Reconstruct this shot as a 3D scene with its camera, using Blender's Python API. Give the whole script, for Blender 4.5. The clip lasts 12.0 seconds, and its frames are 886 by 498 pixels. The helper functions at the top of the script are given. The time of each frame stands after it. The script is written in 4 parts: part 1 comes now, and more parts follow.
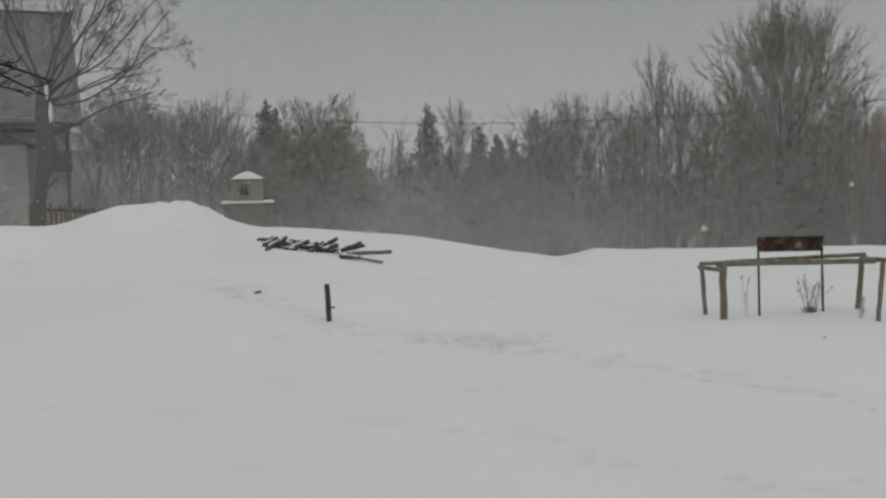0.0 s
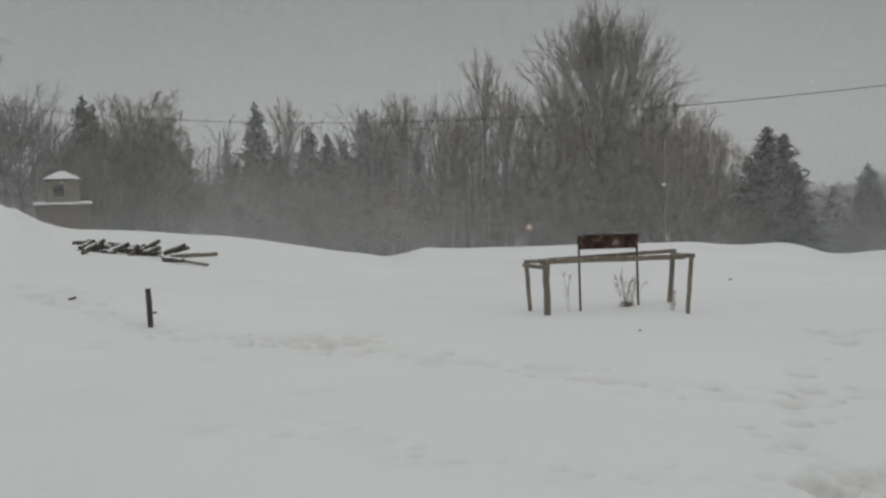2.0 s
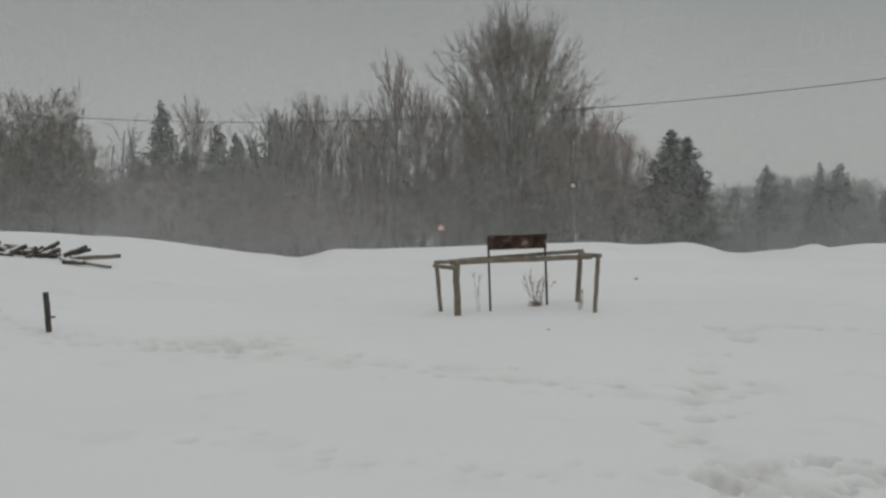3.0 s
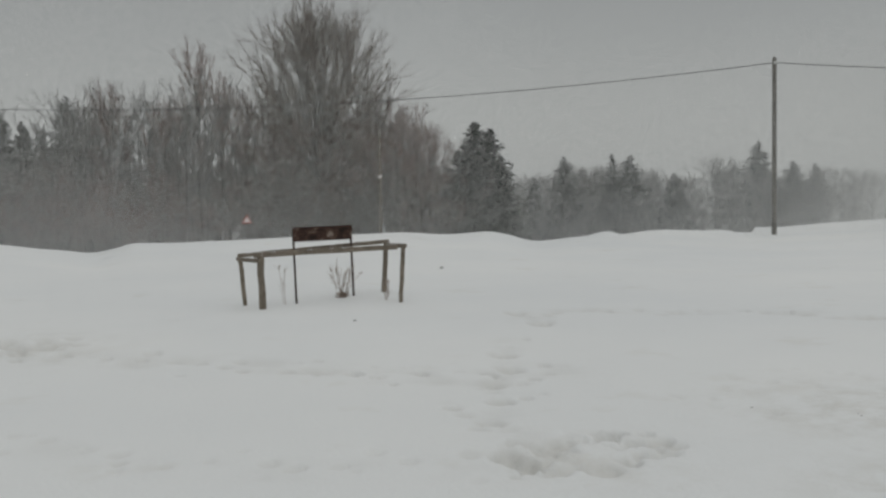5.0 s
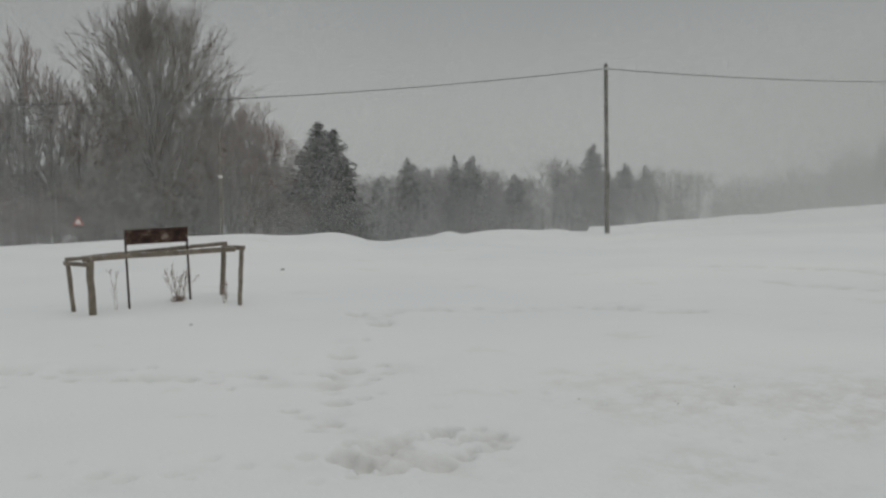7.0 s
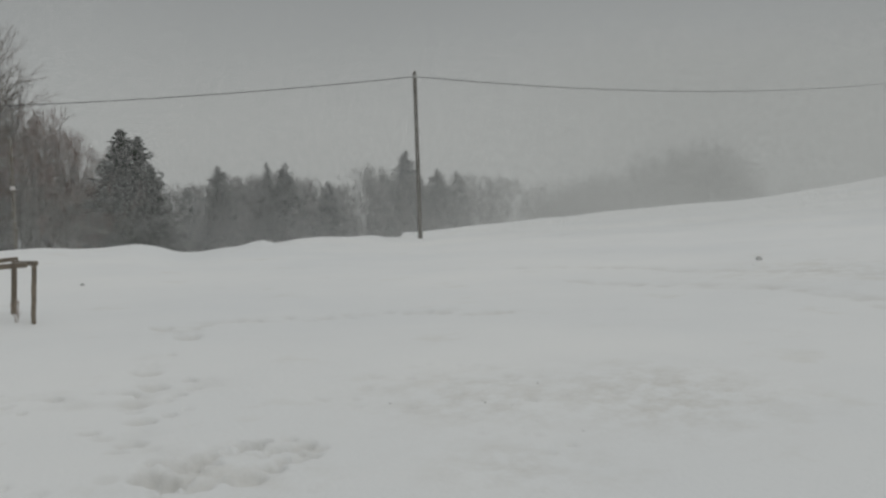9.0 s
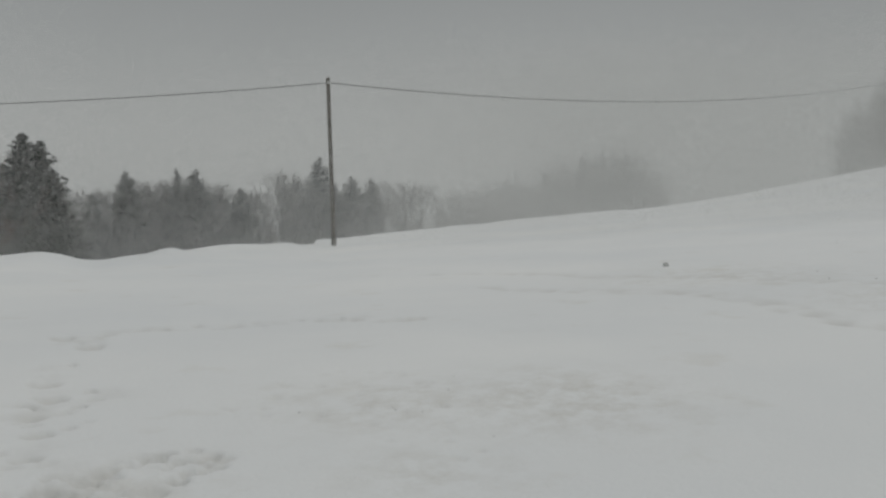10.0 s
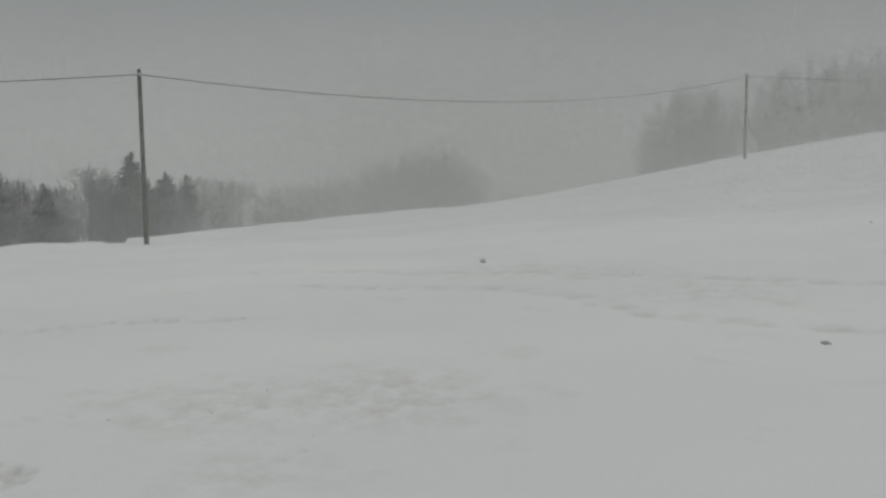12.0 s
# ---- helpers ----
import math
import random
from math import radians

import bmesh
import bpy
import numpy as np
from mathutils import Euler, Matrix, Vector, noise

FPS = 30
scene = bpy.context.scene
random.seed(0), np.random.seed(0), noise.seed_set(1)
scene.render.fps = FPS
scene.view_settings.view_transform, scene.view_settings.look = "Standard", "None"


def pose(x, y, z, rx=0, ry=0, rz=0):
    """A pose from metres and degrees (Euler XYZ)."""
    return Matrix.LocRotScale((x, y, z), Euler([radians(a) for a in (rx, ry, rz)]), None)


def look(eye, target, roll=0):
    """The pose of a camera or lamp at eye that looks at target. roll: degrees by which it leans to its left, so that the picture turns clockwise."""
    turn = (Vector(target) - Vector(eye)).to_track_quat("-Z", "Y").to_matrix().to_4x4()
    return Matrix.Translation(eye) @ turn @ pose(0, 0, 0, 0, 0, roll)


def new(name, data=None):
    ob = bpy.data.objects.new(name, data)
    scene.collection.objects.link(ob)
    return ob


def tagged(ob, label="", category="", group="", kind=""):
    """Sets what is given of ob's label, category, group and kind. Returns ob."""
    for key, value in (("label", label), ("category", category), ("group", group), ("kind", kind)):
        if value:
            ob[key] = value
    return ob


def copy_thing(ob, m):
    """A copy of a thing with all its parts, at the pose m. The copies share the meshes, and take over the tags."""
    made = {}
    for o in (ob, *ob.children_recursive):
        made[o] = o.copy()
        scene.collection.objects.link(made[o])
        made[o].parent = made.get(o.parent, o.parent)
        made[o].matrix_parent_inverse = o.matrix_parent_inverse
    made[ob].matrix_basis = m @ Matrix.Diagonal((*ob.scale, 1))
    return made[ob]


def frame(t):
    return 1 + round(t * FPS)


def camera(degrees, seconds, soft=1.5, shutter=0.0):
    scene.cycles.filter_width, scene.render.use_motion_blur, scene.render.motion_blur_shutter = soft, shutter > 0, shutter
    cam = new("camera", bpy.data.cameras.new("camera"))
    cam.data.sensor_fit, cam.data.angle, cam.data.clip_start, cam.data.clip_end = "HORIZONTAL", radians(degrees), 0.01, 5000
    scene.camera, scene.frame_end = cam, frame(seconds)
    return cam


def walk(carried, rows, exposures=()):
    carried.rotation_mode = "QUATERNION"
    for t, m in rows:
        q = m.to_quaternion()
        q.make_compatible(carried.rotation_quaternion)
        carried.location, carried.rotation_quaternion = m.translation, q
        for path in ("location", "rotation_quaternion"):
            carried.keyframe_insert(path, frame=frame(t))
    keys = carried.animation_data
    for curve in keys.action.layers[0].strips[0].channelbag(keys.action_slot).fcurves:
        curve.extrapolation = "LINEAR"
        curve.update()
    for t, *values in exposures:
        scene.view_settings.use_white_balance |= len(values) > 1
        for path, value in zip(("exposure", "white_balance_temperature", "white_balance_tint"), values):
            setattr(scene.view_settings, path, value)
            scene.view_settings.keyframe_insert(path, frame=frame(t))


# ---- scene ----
cam = camera(49.96, 12.0, soft=2.5)
PATH = [
    (0, pose(-0.000, 0.000, 1.600, 85.55, 1.09, -0.00)),
    (0.5, pose(0.008, 0.021, 1.600, 85.30, 1.16, -3.32)),
    (1, pose(0.023, 0.023, 1.611, 85.37, 1.45, -5.19)),
    (1.5, pose(0.027, 0.024, 1.608, 85.58, 1.27, -7.73)),
    (2, pose(0.029, 0.027, 1.600, 85.38, 0.98, -10.15)),
    (2.5, pose(0.032, 0.021, 1.600, 85.39, 0.92, -12.74)),
    (3, pose(0.056, 0.041, 1.600, 85.34, 0.75, -15.43)),
    (5, pose(0.099, 0.043, 1.597, 84.66, 0.72, -26.94)),
    (5.5, pose(0.116, 0.043, 1.595, 85.10, 0.50, -29.39)),
    (6, pose(0.124, 0.032, 1.598, 84.84, 0.55, -31.76)),
    (6.5, pose(0.124, 0.001, 1.605, 84.66, 0.46, -33.94)),
    (8.5, pose(0.117, -0.091, 1.608, 84.74, 0.74, -44.37)),
    (9, pose(0.157, -0.088, 1.609, 84.88, 0.91, -47.38)),
    (9.5, pose(0.188, -0.097, 1.591, 84.98, 0.77, -50.14)),
    (10, pose(0.199, -0.090, 1.598, 85.26, 0.54, -52.50)),
    (10.5, pose(0.221, -0.085, 1.604, 85.41, 0.33, -55.05)),
    (11, pose(0.218, -0.083, 1.612, 85.52, 0.37, -57.74)),
    (11.5, pose(0.215, -0.099, 1.608, 85.33, 0.27, -60.43)),
    (12, pose(0.208, -0.102, 1.602, 85.04, 0.02, -63.23)),
]
walk(cam, PATH, [(0, -0.06), (6, -0.03), (9, -0.09), (12, -0.18)])

# ---------------- world, sun, exposure ----------------
world = bpy.data.worlds.new("overcast_sky")
scene.world = world
world.use_nodes = True
wn, wl = world.node_tree.nodes, world.node_tree.links
wn.clear()
w_out = wn.new("ShaderNodeOutputWorld")
w_bg = wn.new("ShaderNodeBackground")
w_sky = wn.new("ShaderNodeTexSky")
w_sky.sky_type = 'NISHITA'
w_sky.sun_disc = False
w_sky.sun_elevation = radians(74)
w_sky.sun_rotation = radians(150)
w_hsv = wn.new("ShaderNodeHueSaturation")
w_hsv.inputs["Saturation"].default_value = 0.15
w_coord = wn.new("ShaderNodeTexCoord")
w_sep = wn.new("ShaderNodeSeparateXYZ")
w_ramp = wn.new("ShaderNodeValToRGB")
w_ramp.color_ramp.interpolation = 'EASE'
w_ramp.color_ramp.elements[0].position = 0.0
w_ramp.color_ramp.elements[0].color = (3.6, 3.72, 3.64, 1)
w_ramp.color_ramp.elements[1].position = 1.0
w_ramp.color_ramp.elements[1].color = (4.9, 5.05, 5.05, 1)
w_mid = w_ramp.color_ramp.elements.new(0.26)
w_mid.color = (2.5, 2.62, 2.64, 1)
w_cloud = wn.new("ShaderNodeTexNoise")
w_cloud.inputs["Scale"].default_value = 2.5
w_cloud.inputs["Detail"].default_value = 3
w_cmap = wn.new("ShaderNodeMapRange")
w_cmap.inputs["To Min"].default_value = 0.9
w_cmap.inputs["To Max"].default_value = 1.1
w_mix = wn.new("ShaderNodeMix")
w_mix.data_type = 'RGBA'
w_mix.inputs["Factor"].default_value = 0.93
w_mul = wn.new("ShaderNodeVectorMath")
w_mul.operation = 'SCALE'
wl.new(w_sky.outputs["Color"], w_hsv.inputs["Color"])
wl.new(w_coord.outputs["Generated"], w_sep.inputs[0])
wl.new(w_sep.outputs["Z"], w_ramp.inputs["Fac"])
wl.new(w_coord.outputs["Generated"], w_cloud.inputs["Vector"])
wl.new(w_cloud.outputs["Fac"], w_cmap.inputs["Value"])
wl.new(w_hsv.outputs["Color"], w_mix.inputs["A"])
wl.new(w_ramp.outputs["Color"], w_mix.inputs["B"])
wl.new(w_mix.outputs["Result"], w_mul.inputs[0])
wl.new(w_cmap.outputs["Result"], w_mul.inputs["Scale"])
wl.new(w_mul.outputs["Vector"], w_bg.inputs["Color"])
w_bg.inputs["Strength"].default_value = 0.1
wl.new(w_bg.outputs[0], w_out.inputs["Surface"])

sun = new("sun", bpy.data.lights.new("sun", 'SUN'))
sun.data.energy = 0.62
sun.data.angle = radians(90)
sun.data.color = (1.0, 0.985, 0.945)
sun.matrix_world = look((0, 0, 50), (-7, 12.4, 0))

# ---------------- materials ----------------


def material(name, rough=0.8, metallic=0.0):
    m = bpy.data.materials.new(name)
    m.use_nodes = True
    b = m.node_tree.nodes["Principled BSDF"]
    b.inputs["Roughness"].default_value = rough
    b.inputs["Metallic"].default_value = metallic
    b.inputs["Specular IOR Level"].default_value = 0.3
    return m, m.node_tree.nodes, m.node_tree.links, b


def noise_node(m, scale, detail=4.0, stretch=(1, 1, 1), rough=0.6, generated=False):
    n, l = m.node_tree.nodes, m.node_tree.links
    tc, mp, nz = n.new("ShaderNodeTexCoord"), n.new("ShaderNodeMapping"), n.new("ShaderNodeTexNoise")
    mp.inputs["Scale"].default_value = stretch
    nz.inputs["Scale"].default_value = scale
    nz.inputs["Detail"].default_value = detail
    nz.inputs["Roughness"].default_value = rough
    l.new(tc.outputs["Generated" if generated else "Object"], mp.inputs["Vector"])
    l.new(mp.outputs["Vector"], nz.inputs["Vector"])
    return nz.outputs["Fac"]


def ramp(m, fac, stops):
    r = m.node_tree.nodes.new("ShaderNodeValToRGB")
    e = r.color_ramp.elements
    while len(e) < len(stops):
        e.new(0.5)
    for k, (p, c) in enumerate(stops):
        e[k].position = p
        e[k].color = (*c, 1)
    m.node_tree.links.new(fac, r.inputs["Fac"])
    return r.outputs["Color"]


def blend(m, fac, a, b, mode='MIX'):
    n = m.node_tree.nodes.new("ShaderNodeMix")
    n.data_type = 'RGBA'
    n.blend_type = mode
    for key, v in (("Factor", fac), ("A", a), ("B", b)):
        if isinstance(v, (int, float)):
            n.inputs[key].default_value = v
        elif isinstance(v, tuple):
            n.inputs[key].default_value = (*v, 1)
        else:
            m.node_tree.links.new(v, n.inputs[key])
    return n.outputs["Result"]


def bump(m, height, strength, distance, target):
    b = m.node_tree.nodes.new("ShaderNodeBump")
    b.inputs["Strength"].default_value = strength
    b.inputs["Distance"].default_value = distance
    m.node_tree.links.new(height, b.inputs["Height"])
    m.node_tree.links.new(b.outputs["Normal"], target.inputs["Normal"])


def snow_on_top(m, colour, share, scale=6.0, white=(0.72, 0.75, 0.78)):
    """Snow caught where the surface faces up and in blown patches; share 0 to 1."""
    n, l = m.node_tree.nodes, m.node_tree.links
    geo, sep = n.new("ShaderNodeNewGeometry"), n.new("ShaderNodeSeparateXYZ")
    l.new(geo.outputs["Normal"], sep.inputs[0])
    patch = noise_node(m, scale, 3)
    add = n.new("ShaderNodeMath")
    add.operation = 'MULTIPLY_ADD'
    l.new(sep.outputs["Z"], add.inputs[0])
    add.inputs[1].default_value = 0.35
    l.new(patch, add.inputs[2])
    rng = n.new("ShaderNodeMapRange")
    rng.inputs["From Min"].default_value = 0.92 - share
    rng.inputs["From Max"].default_value = 1.1 - share
    l.new(add.outputs[0], rng.inputs["Value"])
    return blend(m, rng.outputs["Result"], colour, white)


def wood_material(name, dark, light, snow=0.12, grain=(1, 1, 12)):
    m, n, l, b = material(name, 0.85)
    g = noise_node(m, 9, 6, (grain[2], grain[2], 1.5), 0.7)
    col = ramp(m, g, [(0.3, dark), (0.72, light)])
    stain = noise_node(m, 3.5, 3)
    col = blend(m, 0.7, col, ramp(m, stain, [(0.35, (0.5, 0.48, 0.45)), (0.7, (1.15, 1.1, 1.05))]), 'MULTIPLY')
    if snow > 0:
        col = snow_on_top(m, col, snow, 14)
    l.new(col, b.inputs["Base Color"])
    bump(m, g, 0.6, 0.01, b)
    return m


def bark_material(name, dark, light, haze_mix, scale=1.2, haze_tint=(0.69, 0.677, 0.648)):
    """Bark with haze painted in, an even paling of its colour; 0 to 1."""
    m, n, l, b = material(name, 0.95)
    g = noise_node(m, scale, 5, (1, 1, 0.4), 0.65)
    col = ramp(m, g, [(0.25, dark), (0.75, light)])
    haze_noise = noise_node(m, 0.35, 3)
    col = blend(m, ramp(m, haze_noise, [(0.3, (haze_mix * 0.88,) * 3), (0.7, (haze_mix * 1.1,) * 3)]), col, haze_tint)
    l.new(col, b.inputs["Base Color"])
    return m


def snow_material():
    m, n, l, b = material("snow", 0.75)
    big = noise_node(m, 0.16, 4)
    mid = noise_node(m, 1.1, 5)
    fine = noise_node(m, 28, 4)
    col = ramp(m, big, [(0.3, (0.77, 0.785, 0.79)), (0.7, (0.845, 0.85, 0.84))])
    dirt = ramp(m, mid, [(0.60, (1, 1, 1)), (0.8, (0.88, 0.86, 0.82))])
    col = blend(m, 0.8, col, dirt, 'MULTIPLY')
    # snow turns greyer the deeper a trail or print is pressed in
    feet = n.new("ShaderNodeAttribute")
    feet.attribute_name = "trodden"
    tread_mix = n.new("ShaderNodeMath")
    tread_mix.operation = 'MULTIPLY'
    tread_mix.inputs[1].default_value = 0.55
    l.new(feet.outputs["Fac"], tread_mix.inputs[0])
    col = blend(m, tread_mix.outputs[0], col, (0.60, 0.59, 0.56))
    dirty = n.new("ShaderNodeAttribute")
    dirty.attribute_name = "soiled"
    speck = ramp(m, noise_node(m, 3.2, 6, (1, 1, 1), 0.75), [(0.42, (0, 0, 0)), (0.72, (0.8, 0.8, 0.8))])
    col = blend(m, blend(m, 1.0, dirty.outputs["Color"], speck, 'MULTIPLY'), col, (0.55, 0.525, 0.47))
    l.new(col, b.inputs["Base Color"])
    b.inputs["Specular IOR Level"].default_value = 0.2
    add = n.new("ShaderNodeMath")
    add.operation = 'MULTIPLY_ADD'
    l.new(mid, add.inputs[0])
    add.inputs[1].default_value = 2.5
    l.new(fine, add.inputs[2])
    bump(m, add.outputs[0], 0.35, 0.03, b)
    return m


SNOW = snow_material()
GREY_WOOD = wood_material("weathered_grey_wood", (0.14, 0.12, 0.097), (0.35, 0.31, 0.255))
DARK_WOOD = wood_material("wet_dark_wood", (0.05, 0.045, 0.04), (0.14, 0.123, 0.107), 0.18)
POLE_WOOD = wood_material("weathered_pole_wood", (0.15, 0.145, 0.135), (0.26, 0.25, 0.23), 0.1)
# pole wood again for the hill, paled in its colour for haze
HAZED_POLE = wood_material("haze_paled_pole_wood", (0.34, 0.34, 0.335), (0.45, 0.45, 0.44), 0.1)
PALE_POLE = wood_material("pale_pole_wood", (0.09, 0.072, 0.05), (0.15, 0.122, 0.088), 0.05)
BARK = bark_material("dark_bark", (0.08, 0.075, 0.07), (0.15, 0.14, 0.13), 0.08)
TWIG = bark_material("grey_twig_bark", (0.08, 0.077, 0.072), (0.15, 0.143, 0.135), 0.12)
TWIG_DARK = bark_material("dark_twig_bark", (0.07, 0.066, 0.06), (0.13, 0.123, 0.113), 0.1)
TWIG_BROWN = bark_material("brown_twig_bark", (0.092, 0.067, 0.049), (0.16, 0.117, 0.088), 0.05)
BARK_NEAR = bark_material("dark_wet_bark", (0.05, 0.047, 0.044), (0.11, 0.105, 0.10), 0.14)
BARK_BLACK = bark_material("black_wet_bark", (0.012, 0.011, 0.01), (0.035, 0.032, 0.028), 0.0)
BARK_YARD = bark_material("grey_yard_bark", (0.07, 0.067, 0.063), (0.13, 0.125, 0.12), 0.12)
BARK_RED = bark_material("reddish_twig_bark", (0.145, 0.083, 0.069), (0.24, 0.148, 0.124), 0.1)
# paler barks and needles for farther trees, haze put into the colour
BARK_HAZED = bark_material("haze_paled_bark", (0.1, 0.1, 0.1), (0.16, 0.16, 0.16), 0.2)
BARK_FAR = bark_material("haze_grey_twigs", (0.09, 0.088, 0.085), (0.15, 0.147, 0.142), 0.18)
BARK_HILL_HAZE = bark_material("hill_haze_bark", (0.1, 0.1, 0.1), (0.16, 0.16, 0.16), 0.35)
NEEDLE = bark_material("spruce_needles", (0.038, 0.044, 0.04), (0.065, 0.073, 0.066), 0.04, 3)
NEEDLE_GREY = bark_material("grey_spruce_needles", (0.05, 0.058, 0.053), (0.09, 0.1, 0.09), 0.1, 3)
NEEDLE_HAZED = bark_material("haze_paled_needles", (0.05, 0.058, 0.053), (0.09, 0.1, 0.09), 0.12, 3, (0.84, 0.845, 0.85))


def rust_material():
    m, n, l, b = material("rusted_painted_steel", 0.8, 0.1)
    a, c = noise_node(m, 7, 6, (1, 1, 1.6)), noise_node(m, 30, 4)
    col = ramp(m, a, [(0.36, (0.022, 0.016, 0.014)), (0.5, (0.06, 0.034, 0.026)), (0.57, (0.1, 0.062, 0.05)), (0.63, (0.26, 0.22, 0.19))])
    col = blend(m, 0.5, col, ramp(m, c, [(0.3, (0.5, 0.45, 0.42)), (0.7, (1.2, 1.1, 1.0))]), 'MULTIPLY')
    l.new(col, b.inputs["Base Color"])
    bump(m, c, 0.5, 0.004, b)
    return m


def plain(name, colour, rough=0.7, spread=0.15, scale=5.0, metallic=0.0):
    m, n, l, b = material(name, rough, metallic)
    a = noise_node(m, scale, 5)
    lo = tuple(v * (1 - spread) for v in colour)
    hi = tuple(min(1, v * (1 + spread)) for v in colour)
    l.new(ramp(m, a, [(0.3, lo), (0.7, hi)]), b.inputs["Base Color"])
    return m


FLAKE = plain("loose_snowflake", (0.82, 0.825, 0.812), 0.9, 0.03, 1.0)
RUST = rust_material()
STEEL = plain("rusty_steel_tube", (0.07, 0.05, 0.042), 0.7, 0.4, 12)
WALL_PAINT = plain("grey_white_plaster", (0.28, 0.265, 0.26), 0.9, 0.12, 0.9)
# wall and roof of the far house, haze put into their paler greys
FAR_WALL = plain("haze_paled_plaster", (0.33, 0.34, 0.35), 0.9, 0.1, 0.6)
ROOF_SHEET = plain("dark_brown_roof_sheet", (0.165, 0.15, 0.145), 0.8, 0.2, 1.5)
FAR_ROOF = plain("haze_paled_roof_sheet", (0.3, 0.3, 0.31), 0.8, 0.1, 1.0)
DARK_TRIM = plain("dark_trim_paint", (0.08, 0.075, 0.07), 0.7)
YELLOW_BOARD = plain("faded_yellow_board", (0.22, 0.2, 0.165), 0.8, 0.15)
BROWN_BOARD = plain("brown_board", (0.135, 0.105, 0.093), 0.8, 0.2)
WINDOW_DARK = plain("dark_window_glass", (0.03, 0.03, 0.032), 0.15, 0.1)
SIGN_WHITE = plain("white_reflective_sheet", (0.72, 0.66, 0.64), 0.5, 0.05)
SIGN_RED = plain("red_reflective_sheet", (0.5, 0.12, 0.09), 0.5, 0.1)
WIRE = plain("black_cable", (0.06, 0.06, 0.06), 0.7)
PORCELAIN = plain("white_porcelain", (0.6, 0.6, 0.58), 0.3)
CUT_WOOD = plain("cut_log_end", (0.19, 0.155, 0.125), 0.9, 0.25, 20)
DRY_STALK = plain("dry_brown_stalk", (0.36, 0.295, 0.25), 0.9, 0.25, 12)
SOIL = plain("snowy_clod", (0.5, 0.5, 0.49), 0.95, 0.3, 12)

# ---------------- the snow field ----------------
# crest of the ploughed bank and the hill behind: bearing, distance, height
CREST = [(-40, 18, 0.87), (-25, 18, 0.84), (-22.3, 18, 0.74), (-19.8, 18, 1.1), (-16, 18, 1.13), (-14.5, 18, 1.14), (-13.3, 18, 0.89), (-11.6, 18.3,
         0.58), (-6.3, 19, 0.48), (-2.9, 19.5, 0.33), (0.5, 20, 0.09), (3.8, 21, -0.18), (6.3, 22, -0.47), (7.4, 22, -0.59), (8.2, 22, -0.23), (14, 23, -0.37),
         (25, 24, -0.28), (27.3, 25, -0.44), (30.4, 26, -0.4), (32.5, 27, -0.96), (34.5, 28, -0.82), (40, 33, -0.92), (46, 38.3, -1.4), (50, 46, -1.55),
         (54.4, 55, -1.81), (65.4, 70, -1.28), (70.5, 78, -0.41), (75, 85, 0.79), (81, 90, 2.66), (88, 95, 4.85), (105, 100, 5.79), (150, 100, 6.0)]
# lumps of thrown snow on the bank: bearing, distance, height, half width
LUMPS = [(36.8, 30, 0.22, 0.45), (7.85, 22, 0.08, 0.25), (40.2, 33, 0.12, 0.3), (41.5, 34, 0.1, 0.5), (43.5, 37, 0.1, 0.6), (-15.0, 18, 0.04, 0.3),
         (-18.5, 18, 0.05, 0.5), (10.0, 22.3, 0.07, 0.3), (12.2, 22.8, 0.05, 0.4), (16.5, 23, 0.06, 0.8), (27.5, 24.6, -0.06, 0.8), (38.4, 31, 0.08, 0.4), (23.6, 11.7, 0.055, 0.6)]


def xy(bearing, distance):
    return distance * math.sin(radians(bearing)), distance * math.cos(radians(bearing))


def smooth(v):
    v = np.clip(v, 0, 1)
    return v * v * (3 - 2 * v)


def waves(x, y, size, seed):
    rs = np.random.RandomState(seed)
    z = 0 * x
    for k in range(7):
        a, p, s = rs.uniform(0, 6.283), rs.uniform(0, 6.283), size * rs.uniform(0.6, 1.7)
        z = z + np.sin((x * np.cos(a) + y * np.sin(a)) * 6.283 / s + p + 0.8 * np.sin((x * np.sin(a) - y * np.cos(a)) * 3.1 / s))
    return z / 7


# old trails through the snow: width, depth, way points
TRAILS = [
    (0.27, 0.045, [(-2.6, 11.4), (-1.75, 10.4), (-1.0, 9.55), (-0.4, 9.15), (0.18, 9.2), (0.6, 8.9), (1.04, 8.3), (1.66, 7.85), (2.07, 7.65), (2.56, 6.97), (3.06, 6.5), (3.6, 6.15), (4.2, 6.1)]),
    (0.2, 0.018, [(0.0, 6.2), (0.5, 5.75), (0.9, 5.15), (1.28, 4.9), (1.7, 4.6), (2.6, 4.2)]),
    (0.18, 0.026, [(4.5, 7.4), (4.1, 6.8), (3.85, 6.35), (3.28, 5.5), (2.93, 5.0), (2.75, 4.4)]),
    (0.2, 0.05, [(5.2, 8.1), (5.6, 8.9), (6.3, 9.0), (6.7, 8.6), (7.4, 8.2), (8.0, 7.6), (8.6, 6.6)]),
    (0.22, 0.085, [(13.6, 10.5), (13.8, 8.6), (13.8, 7.3), (14.0, 6.2), (13.7, 5.0), (13.4, 3.7), (13.3, 2.0), (13.2, 0)]),
    (0.22, 0.08, [(11.9, 8.0), (11.9, 6.4), (11.9, 4.8), (11.4, 3.6), (10.4, 2.6), (10.2, 1.6), (10.2, 0)]),
]
rs_prints = np.random.RandomState(11)
PRINTS = []
